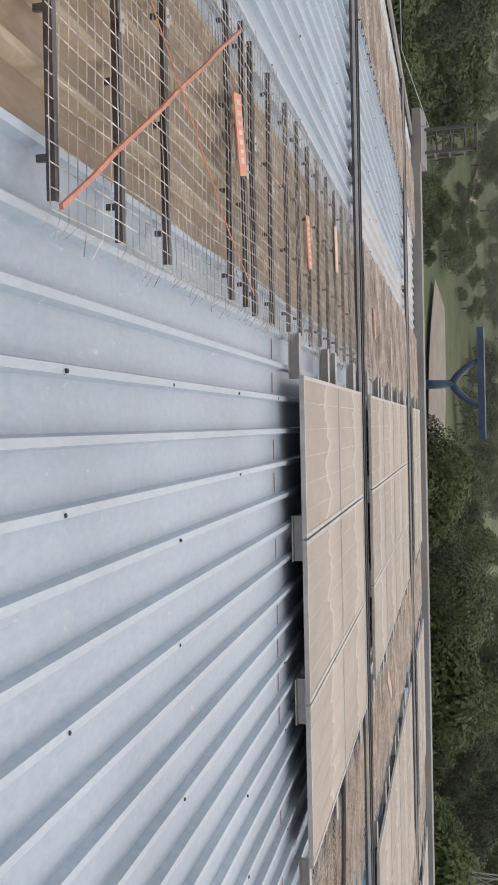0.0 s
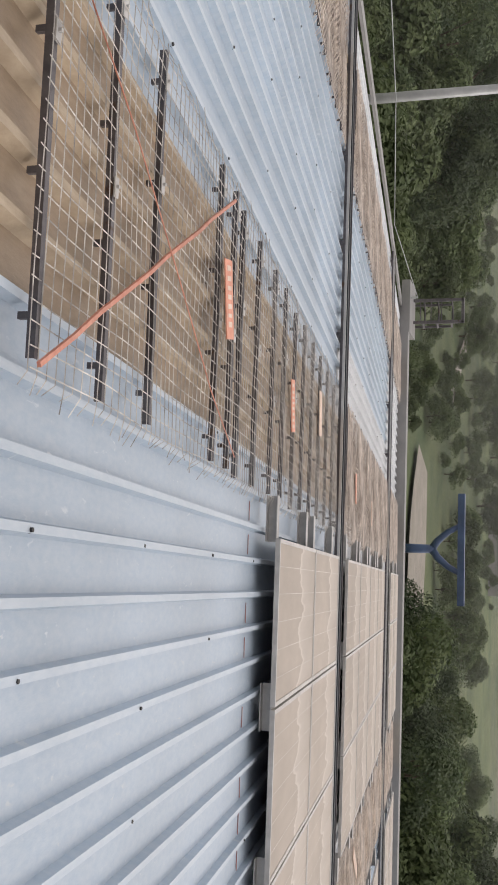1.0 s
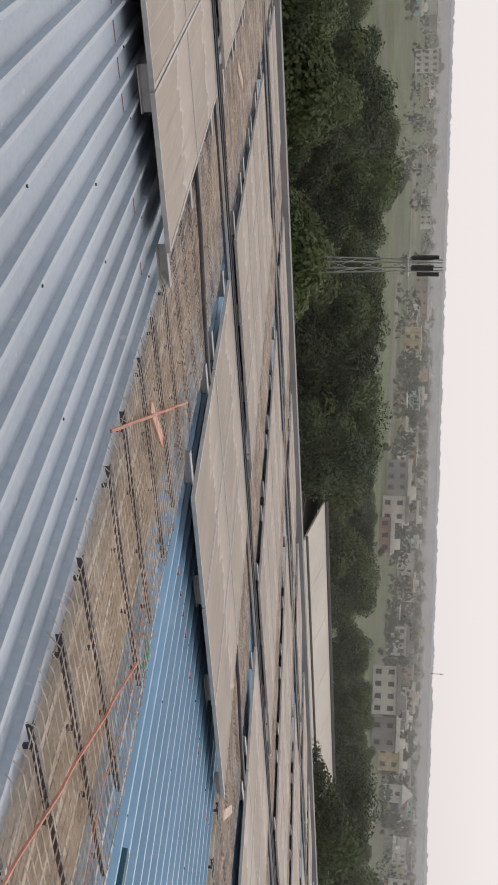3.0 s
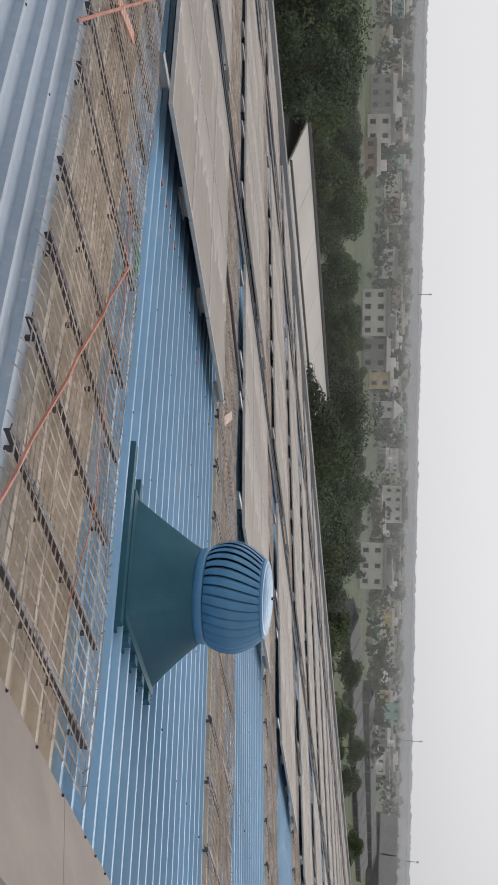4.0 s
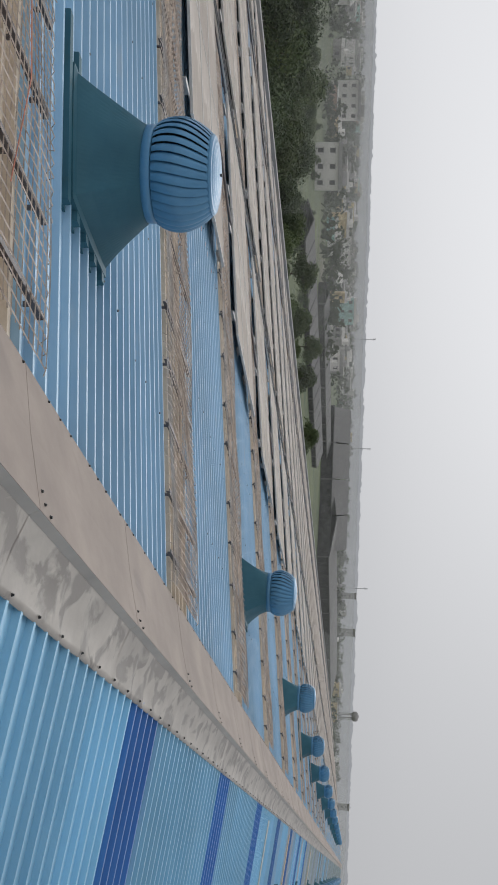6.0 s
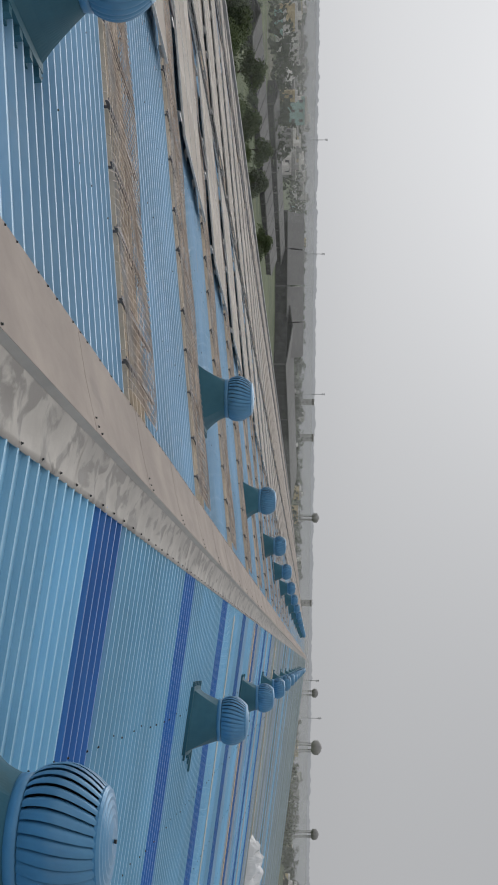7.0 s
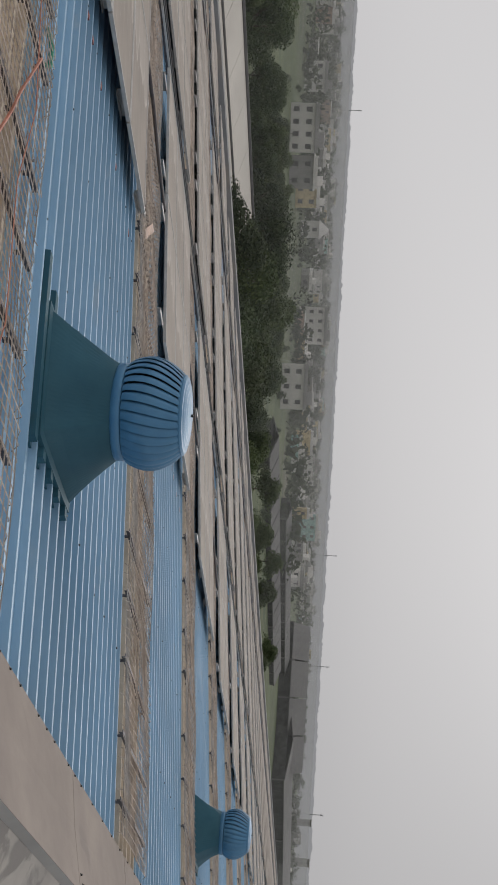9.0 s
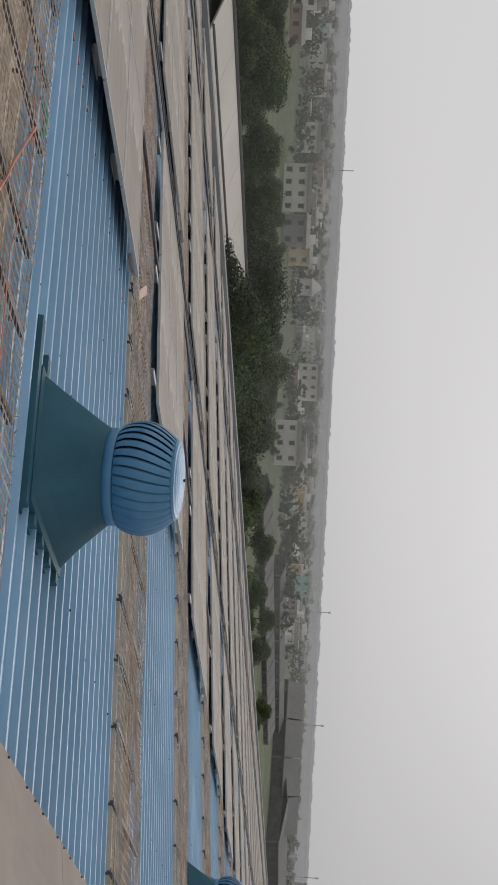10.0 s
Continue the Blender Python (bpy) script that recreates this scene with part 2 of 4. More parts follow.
def let_light_through(m, share=0.18):
    """Leaves pass part of the light."""
    n, l = m.node_tree.nodes, m.node_tree.links
    b = n["Principled BSDF"]
    t = n.new("ShaderNodeBsdfTranslucent")
    l.new(b.inputs["Base Color"].links[0].from_socket, t.inputs["Color"])
    mix = n.new("ShaderNodeMixShader")
    mix.inputs[0].default_value = share
    l.new(b.outputs[0], mix.inputs[1])
    l.new(t.outputs[0], mix.inputs[2])
    l.new(mix.outputs[0], n["Material Output"].inputs["Surface"])


for q in ("leaf", "leaf_light", "leaf_far"):
    let_light_through(M[q])


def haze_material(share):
    """Sheet standing in for morning haze: mostly clear, a little scatters the sky's light."""
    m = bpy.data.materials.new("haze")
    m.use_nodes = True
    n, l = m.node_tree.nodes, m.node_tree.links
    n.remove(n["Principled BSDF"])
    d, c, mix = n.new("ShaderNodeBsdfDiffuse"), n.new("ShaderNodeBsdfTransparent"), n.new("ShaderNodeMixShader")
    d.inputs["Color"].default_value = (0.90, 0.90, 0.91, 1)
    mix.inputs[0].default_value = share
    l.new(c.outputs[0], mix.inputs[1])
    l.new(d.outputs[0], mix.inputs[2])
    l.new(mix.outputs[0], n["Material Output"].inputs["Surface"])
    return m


def dust_scallops(m):
    """Rain-washed dust: a pale wavy tide line across each panel and a paler drift below it."""
    n, l = m.node_tree.nodes, m.node_tree.links
    b = n["Principled BSDF"]
    old = b.inputs["Base Color"].links[0].from_socket
    tc = n.new("ShaderNodeTexCoord")
    sep = n.new("ShaderNodeSeparateXYZ")
    l.new(tc.outputs["Generated"], sep.inputs[0])
    geo = n.new("ShaderNodeNewGeometry")
    mp = n.new("ShaderNodeMapping")
    mp.inputs["Scale"].default_value = (0.15, 5.0, 0.15)
    l.new(geo.outputs["Position"], mp.inputs["Vector"])
    wv = n.new("ShaderNodeTexNoise")
    wv.inputs["Scale"].default_value, wv.inputs["Detail"].default_value = 1.0, 4
    l.new(mp.outputs[0], wv.inputs["Vector"])
    off = n.new("ShaderNodeMath")
    off.operation = "MULTIPLY_ADD"
    off.inputs[1].default_value, off.inputs[2].default_value = 0.62, 0.10
    l.new(wv.outputs[0], off.inputs[0])
    d = n.new("ShaderNodeMath")
    d.operation = "SUBTRACT"
    l.new(off.outputs[0], d.inputs[0])
    l.new(sep.outputs["X"], d.inputs[1])
    ramp = n.new("ShaderNodeValToRGB")
    e = ramp.color_ramp.elements
    e[0].position, e[0].color = 0.0, (0, 0, 0, 1)
    e[1].position, e[1].color = 0.40, (0.10, 0.10, 0.10, 1)
    for p, c in ((0.012, 0.85), (0.07, 0.38)):
        q = e.new(p)
        q.color = (c, c, c, 1)
    l.new(d.outputs[0], ramp.inputs[0])
    mix = n.new("ShaderNodeMix")
    mix.data_type = "RGBA"
    l.new(ramp.outputs[0], mix.inputs["Factor"])
    l.new(old, mix.inputs["A"])
    mix.inputs["B"].default_value = (0.68, 0.63, 0.58, 1)
    l.new(mix.outputs["Result"], b.inputs["Base Color"])


dust_scallops(M["panel"])
# hazy grey of the far woods, emitted by the material itself
far_haze = bpy.data.materials.new("distance_haze_glow")
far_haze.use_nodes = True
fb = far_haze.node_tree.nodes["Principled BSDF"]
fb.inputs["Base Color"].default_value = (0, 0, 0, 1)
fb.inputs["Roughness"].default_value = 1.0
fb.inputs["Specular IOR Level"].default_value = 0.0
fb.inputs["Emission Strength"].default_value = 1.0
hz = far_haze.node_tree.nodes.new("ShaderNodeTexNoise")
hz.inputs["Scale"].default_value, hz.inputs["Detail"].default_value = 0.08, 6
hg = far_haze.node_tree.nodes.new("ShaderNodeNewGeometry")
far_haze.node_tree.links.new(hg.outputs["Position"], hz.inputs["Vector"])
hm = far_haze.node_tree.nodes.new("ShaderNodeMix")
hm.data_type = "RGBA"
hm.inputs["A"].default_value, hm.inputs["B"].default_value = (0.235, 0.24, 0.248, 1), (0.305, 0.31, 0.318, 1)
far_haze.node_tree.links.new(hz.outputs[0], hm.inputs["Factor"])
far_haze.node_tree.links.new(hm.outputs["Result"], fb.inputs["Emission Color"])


# ---- small builders ----
def mesh_of(name, verts, faces, material, smooth=False):
    me = bpy.data.meshes.new(name)
    me.from_pydata([tuple(v) for v in verts], [], faces)
    me.materials.append(material)
    if smooth:
        me.polygons.foreach_set("use_smooth", [True] * len(me.polygons))
    me.update()
    return me


def part(name, me, parent=None, at=(0, 0, 0), label=""):
    ob = new(name, me)
    ob.location = at
    if parent:
        ob.parent = parent
    return tagged(ob, label)


def empty(name, at=(0, 0, 0)):
    ob = new(name)
    ob.location = at
    ob.empty_display_size = 0.1
    return ob


def box(v, f, x0, x1, y0, y1, z0, z1, slope=0.0):
    """Adds a box to v and f; with a slope its height follows x."""
    k = len(v)
    for z in (z0, z1):
        for x, y in ((x0, y0), (x1, y0), (x1, y1), (x0, y1)):
            v.append((x, y, z + slope * x))
    f += [(k, k + 3, k + 2, k + 1), (k + 4, k + 5, k + 6, k + 7)]
    f += [(k + i, k + (i + 1) % 4, k + 4 + (i + 1) % 4, k + 4 + i) for i in range(4)]


def tube(v, f, points, r, sides=4, r_end=None):
    """Adds a tube through the points."""
    k, n = len(v), len(points)
    for i, p in enumerate(points):
        p = Vector(p)
        a = Vector(points[max(i - 1, 0)])
        b = Vector(points[min(i + 1, n - 1)])
        d = (b - a).normalized()
        s = d.cross(Vector((0, 0, 1)) if abs(d.z) < 0.9 else Vector((1, 0, 0))).normalized()
        t = d.cross(s)
        rr = r if r_end is None else r + (r_end - r) * i / (n - 1)
        for j in range(sides):
            q = p + rr * (math.cos(2 * math.pi * j / sides) * s + math.sin(2 * math.pi * j / sides) * t)
            v.append(tuple(q))
    for i in range(n - 1):
        for j in range(sides):
            f.append((k + i * sides + j, k + i * sides + (j + 1) % sides, k + (i + 1) * sides + (j + 1) % sides, k + (i + 1) * sides + j))
    f.append(tuple(k + j for j in range(sides))[::-1])
    f.append(tuple(k + (n - 1) * sides + j for j in range(sides)))


def ring_surface(v, f, rings, close_top=False):
    """Adds a surface through rings of equal length."""
    k, n = len(v), len(rings[0])
    for r in rings:
        v += [tuple(p) for p in r]
    for i in range(len(rings) - 1):
        for j in range(n):
            f.append((k + i * n + j, k + i * n + (j + 1) % n, k + (i + 1) * n + (j + 1) % n, k + (i + 1) * n + j))
    if close_top:
        f.append(tuple(k + (len(rings) - 1) * n + j for j in range(n)))


# ---- plan, in metres: the ridge runs along y at x = 0, the long slope falls to -x ----
SLOPE, SLOPE_R = 0.1125, 0.1125
PITCH = 0.222                    # from rib to rib
BAY = 5.55                        # from skylight to skylight
GABLE, FAR_END = -8.3, 270.0
EAVE, EAVE_R = -30.0, 48.0
GROUND = -13.0
BLOCK_0 = -0.62                   # first panel block's edge


def zl(x, h=0.0):
    return SLOPE * x + h


def sheet_mesh(name, length, ribs, slope, material, rib=0.036, down=-1):
    """A trapezoidal roof sheet, from its upper edge down the slope."""
    prof = []
    for i in range(ribs):
        y = i * PITCH
        if rib > 0.04:            # the broad ribs of the fibreglass
            prof += [(y, 0), (y + 0.016, rib), (y + 0.048, rib), (y + 0.064, 0)]
            continue
        prof += [(y, 0), (y + 0.010, rib), (y + 0.040, rib), (y + 0.050, 0), (y + 0.13, 0.0015)]
    prof.append((ribs * PITCH, 0.0))
    v, f = [], []
    for x in (0.0, down * length):
        v += [(x, y, h + slope * x) for y, h in prof]
    n = len(prof)
    for i in range(n - 1):
        f.append((i, i + 1, n + i + 1, n + i) if down > 0 else (i, n + i, n + i + 1, i + 1))
    # lower lip gives the sheet its edge
    k = len(v)
    v += [(down * length, y, h - 0.012 + slope * down * length) for y, h in prof]
    f += [(n + i, k + i, k + i + 1, n + i + 1) for i in range(n - 1)]
    me = mesh_of(name, v, f, material)
    if material == M["sheet_old"]:
        me.materials.append(M["rib_highlight"])
        for p in me.polygons:
            if min(me.vertices[q].co.z - slope * me.vertices[q].co.x for q in p.vertices) > rib - 0.002:
                p.material_index = 1
    if rib > 0.04:
        me.materials.append(M["fibre_rib"] if material == M["fibre"] else M["fibre_dry_rib"])
        for p in me.polygons:
            if max(me.vertices[q].co.z - slope * me.vertices[q].co.x for q in p.vertices) > 0.03:
                p.material_index = 1
    return me


# ---- the building's structure ----
def wall_box(name, x0, x1, y0, y1, z0, z1, material, slope=0.0):
    v, f = [], []
    box(v, f, x0, x1, y0, y1, z0, z1, slope)
    ob = part(name, mesh_of(name, v, f, material))
    return tagged(ob, kind="structure")


roof_left = wall_box("roof_left", EAVE + 0.1, 0.0, GABLE + 0.05, FAR_END, -0.25, -0.06, M["shed_dark"], SLOPE)
roof_right = wall_box("roof_right", 0.0, EAVE_R, GABLE + 0.05, FAR_END, -0.25, -0.06, M["shed_dark"], -SLOPE_R)
wall_west = wall_box("wall_west", EAVE + 0.05, EAVE + 0.35, GABLE + 0.1, FAR_END, GROUND, zl(EAVE) - 0.3, M["house_grey"])
wall_east = wall_box("wall_east", EAVE_R - 0.35, EAVE_R - 0.05, GABLE + 0.1, FAR_END, GROUND, -SLOPE_R * EAVE_R - 0.3, M["house_grey"])
parapet = wall_box("parapet", EAVE - 0.32, EAVE - 0.01, GABLE - 0.1, FAR_END, zl(EAVE) - 0.6, zl(EAVE) + 0.26, M["concrete"])
for gy in (GABLE, FAR_END):
    v = [(EAVE, gy, GROUND), (EAVE_R, gy, GROUND), (EAVE_R, gy, -SLOPE_R * EAVE_R - 0.1), (0, gy, -0.1), (EAVE, gy, zl(EAVE) - 0.1)]
    v += [(x, y + 0.2, z) for x, y, z in v]
    f = [(0, 1, 2, 3, 4), (9, 8, 7, 6, 5)] + [(i, i + 5, (i + 1) % 5 + 5, (i + 1) % 5) for i in range(5)]
    tagged(part("wall_gable", mesh_of("wall_gable", v, f, M["house_grey"])), kind="structure")
v, f = [], []
box(v, f, EAVE, -0.4, GABLE - 0.06, GABLE + 0.16, 0.02, 0.07, SLOPE)
tagged(part("gable_trim", mesh_of("gable_trim", v, f, M["concrete"])), kind="structure")

# roof sheets, one object a sheet
SECTIONS = ((-0.30, 11.62), (-11.90, 12.02), (-23.90, 6.08))
sheets = {}


def sheet(kind, section, ribs=5):
    key = (kind, section, ribs)
    if key not in sheets:
        sheets[key] = sheet_mesh("roof_sheet", SECTIONS[section][1], ribs, SLOPE, M[kind], 0.048 if kind.startswith("fibre") else 0.040)
    return sheets[key]


FIRST = -2.26
rng = random.Random(4)
for k in range(-1, 48):
    y0 = FIRST + BAY * k
    for s, (x0, _) in enumerate(SECTIONS):
        lay = zl(x0, -0.004 * s)
        if s == 0:
            kind = "sheet_old" if k <= 0 else "sheet_blue"
        else:
            kind = "sheet_white" if k <= 0 else ("sheet_old" if k % 3 else "sheet_white")
        if k > 12:
            part("roof_sheet", sheet(kind, s, 20), roof_left, (x0, y0 + 5 * PITCH, lay))
            part("skylight_sheet", sheet("fibre_dry", s, 5), roof_left, (x0, y0, lay))
            continue
        order = ["fibre" if k == 0 else "fibre_dry", kind, kind, kind, kind] if k >= 0 else [kind, "fibre", kind, kind, kind]
        for j, q in enumerate(order):
            if k == -1 and s == 1 and j in (2, 3):
                q = "sheet_old"
            name = "skylight_sheet" if q.startswith("fibre") else "roof_sheet"
            part(name, sheet(q, s), roof_left, (x0, y0 + 5 * PITCH * j, lay), "stained tan translucent fibreglass sheet" if q.startswith("fibre") else "")

right_meshes = {q: sheet_mesh("roof_sheet", EAVE_R - 0.15, 5, -SLOPE_R, M[q], down=1) for q in ("sheet_right", "sheet_deep", "sheet_pale", "sheet_old", "sheet_blue")}
for i in range(-5, 240):
    y0 = FIRST + 5 * PITCH * i
    if y0 > FAR_END - 1.2:
        break
    if y0 < 42:
        q = "sheet_deep" if i % 5 == 4 and i >= 9 else "sheet_right"
        if y0 > 25 and q == "sheet_right":
            q = rng.choice(["sheet_right", "sheet_blue", "sheet_right", "sheet_old"])
    else:
        q = rng.choice(["sheet_pale", "sheet_pale", "sheet_old", "sheet_right"] if y0 < 90 else ["sheet_pale", "sheet_pale", "sheet_old"])
    part("roof_sheet", right_meshes[q], roof_right, (0.15, y0, -SLOPE_R * 0.15))
for yy, wide, q in ((29.4, 0.34, "yellow"), (21.6, 0.3, "sheet_pale"), (34.0, 0.35, "sheet_deep"), (38.0, 0.3, "sheet_pale"), (47.0, 0.5, "yellow")):
    v, f = [], []
    box(v, f, 0.5, EAVE_R - 0.4, yy, yy + wide, 0.036, 0.041, -SLOPE_R)
    part("lap_strip", mesh_of("lap_strip", v, f, M[q]), roof_right, label="faded flat lap strip")

# ridge cap in lapped lengths: broad flange, upright step, narrow stained flange
CAP_LEN = 2.335
cap_run = tagged(empty("ridge_cap", (0, 0, 0)), "grey-beige folded metal ridge cap with water stains", "ridge cap", kind="structure")


def cap_mesh(name, prof, material, y1=CAP_LEN + 0.05):
    v, f = [], []
    n = len(prof)
    for y, lift in ((0.0, 0.0015), (y1, 0.0)):
        v += [(x, y, z + lift) for x, z in prof]
        v += [(x, y, z + lift - 0.003) for x, z in prof]
    for i in range(n - 1):
        f.append((i, i + 1, 2 * n + i + 1, 2 * n + i))
        f.append((n + i + 1, n + i, i, i + 1)[::-1])
        f.append((2 * n + i, 2 * n + i + 1, 3 * n + i + 1, 3 * n + i))
    f.append((0, 2 * n, 3 * n, n))
    f.append((n - 1, 2 * n - 1, 4 * n - 1, 3 * n - 1))
    return mesh_of(name, v, f, material)


broad = cap_mesh("broad_flange", [(-0.68, zl(-0.68, 0.036)), (-0.66, zl(-0.66, 0.050)), (-0.34, 0.042), (-0.02, 0.126), (0.0, 0.130)], M["cap"])
step = cap_mesh("step", [(0.001, 0.129), (0.024, 0.082)], M["cap_step"])


def buckled_flange():
    """The narrow flange, dented between its screws."""
    cols = [(0.025, 0.083, 0.0), (0.09, 0.062, 0.4), (0.16, 0.036, 1.0), (0.24, 0.016, 1.0), (0.31, 0.006, 0.6), (0.345, -SLOPE_R * 0.345 + 0.040, 0.25), (0.35, -SLOPE_R * 0.35 + 0.028, 0.25)]
    v, f, n, m = [], [], len(cols), 30
    for i in range(m + 1):
        y = (CAP_LEN + 0.05) * i / m
        ease = min(1.0, 4 * i / m, 4 * (m - i) / m)
        for x, z, soft in cols:
            v.append((x, y, z + 0.0015 * (1 - i / m) + ease * soft * 0.016 * noise.noise((x * 5, y * 5.5, 2.0))))
    for i in range(m):
        f += [(i * n + j, i * n + j + 1, (i + 1) * n + j + 1, (i + 1) * n + j) for j in range(n - 1)]
    return mesh_of("stained_flange", v, f, M["cap_stained"], True)


narrow = buckled_flange()
cap_y = 4.48 - 6 * CAP_LEN
while cap_y < FAR_END:
    if cap_y > GABLE - 1.3:
        for nm, me in (("broad_flange", broad), ("step", step), ("stained_flange", narrow)):
            part(nm, me, cap_run, (0, cap_y, 0))
    cap_y += CAP_LEN

# screws: purlin rows on both slopes and along the cap's edges
v, f = [], []


def screw(x, y, z, big=1.0):
    k = len(v)
    for r, h in ((0.0135, 0.0), (0.0135, 0.004), (0.009, 0.005), (0.008, 0.016)):
        v.extend((x + big * r * math.cos(a * math.pi / 3), y + big * r * math.sin(a * math.pi / 3), z + big * h) for a in range(6))
    for i in range(3):
        f.extend((k + i * 6 + j, k + i * 6 + (j + 1) % 6, k + i * 6 + 6 + (j + 1) % 6, k + i * 6 + 6 + j) for j in range(6))
    f.append(tuple(range(k + 18, k + 24)))


for r in range(21):
    x = -2.01 - 1.385 * r
    for i in range(int((46 - GABLE) / PITCH)):
        y = FIRST + 0.03 + PITCH * (i - 27)
        hop = (i + (2 if r % 2 else 0)) % 5
        if hop in (0, 2) and y > GABLE + 0.2 and (y - FIRST) % BAY > 1.1 and rng.random() < 0.85:
            screw(x + rng.uniform(-0.03, 0.03), y, zl(x, 0.030))
        if hop in (1, 3) and y > 2 and x > -8:
            screw(-x + rng.uniform(-0.03, 0.03), y, -SLOPE_R * -x + 0.030)
for i in range(150):
    y = FIRST + 0.03 + PITCH * (i + 6)
    if i % 2:
        screw(0.322, y, -SLOPE_R * 0.322 + 0.044, 0.7)
    if i % 2 == 0 or rng.random() < 0.2:
        screw(-0.645, y, zl(-0.645, 0.050), 0.7)
for i in range(-3, 12):
    for x, dy in ((-0.05, 0.09), (-0.10, 0.06), (-0.02, 0.17)):
        screw(x, 4.48 + CAP_LEN * i + dy, 0.126 + 0.262 * (x + 0.02), 0.75)
tagged(part("roof_screws", mesh_of("roof_screws", v, f, M["screw"])), "black hex-head roofing screws with washers", "screws", kind="stuff")

# purlin-line smears of red primer beside the panels
v, f = [], []
for k in range(0, 6):
    for i in range(18):
        y = FIRST + BAY * k + 1.11 + 0.08 + PITCH * i
        x = -6.12 + rng.uniform(-0.02, 0.02)
        if k and rng.random() < 0.55:
            box(v, f, x - 0.03, x + 0.03, y, y + 0.05, 0.0, 0.035, SLOPE)
        elif not k and rng.random() < 0.6:
            box(v, f, x, x + 0.012, y, y + 0.13, 0.004, 0.007, SLOPE)
tagged(part("primer_marks", mesh_of("primer_marks", v, f, M["red_mark"])), "reddish primer marks along a purlin line", "marks", kind="stuff")


# ---- solar panels: three columns a bay, in rows down the slope ----
PW, PL, STEP_Y, STEP_X = 1.134, 2.278, 1.154, 2.30
PANEL_H = 0.172


def panel_meshes():
    v, f = [], []
    for x0, x1, y0, y1 in ((0, -0.030, 0, PW), (-PL + 0.030, -PL, 0, PW), (-0.030, -PL + 0.030, 0, 0.030), (-0.030, -PL + 0.030, PW - 0.030, PW)):
        box(v, f, x1, x0, y0, y1, -0.035, 0.0, SLOPE)
    frame_me = mesh_of("frame", v, f, M["alu"])
    v, f = [], []
    box(v, f, -PL + 0.028, -0.028, 0.028, PW - 0.028, -0.012, -0.005, SLOPE)
    glass_me = mesh_of("glass", v, f, M["panel"])
    v, f = [], []
    ys = [q for i in range(1, 6) for q in (PW * i / 6 - 0.0025, PW * i / 6 + 0.0025)]
    ys = [0.032] + ys + [PW - 0.032]
    for x in (-0.034, -0.046, -PL + 0.046, -PL + 0.034):
        v += [(x, y, -0.003 + SLOPE * x) for y in ys]
    n = len(ys)
    f += [(i, n + i, n + i + 1, i + 1) for i in range(n - 1)]
    f += [(n + i, 2 * n + i, 2 * n + i + 1, n + i + 1) for i in range(1, n - 1, 2)]
    f += [(2 * n + i, 3 * n + i, 3 * n + i + 1, 2 * n + i + 1) for i in range(n - 1)]
    line_me = mesh_of("cell_grid", v, f, M["panel_line"])
    return frame_me, glass_me, line_me


frame_me, glass_me, line_me = panel_meshes()
panel_one = None
ROWS_X = [-6.48 - STEP_X * i for i in range(2)] + [-12.34 - STEP_X * i for i in range(4)] + [-24.3 - STEP_X * i for i in range(2)]


def rail_mesh(length):
    """A folded C-section rail along y, open to the upper side."""
    v, f = [], []
    prof = [(0, 0), (-0.06, 0), (-0.06, 0.08), (0, 0.08), (0, 0.073), (-0.053, 0.073), (-0.053, 0.007), (0, 0.007)]
    n = len(prof)
    for y in (0, length):
        v += [(x, y, z) for x, z in prof]
    f += [(i, (i + 1) % n, n + (i + 1) % n, n + i) for i in range(n)]
    f += [(0, 1, 6, 7), (1, 2, 5, 6), (2, 3, 4, 5), (n, n + 7, n + 6, n + 1), (n + 1, n + 6, n + 5, n + 2), (n + 2, n + 5, n + 4, n + 3)]
    return mesh_of("mounting_rail", v, f, M["rail"])


rail_me = rail_mesh(0.32)
RAIL_AT = (0.05, 1.78)
block_me = None
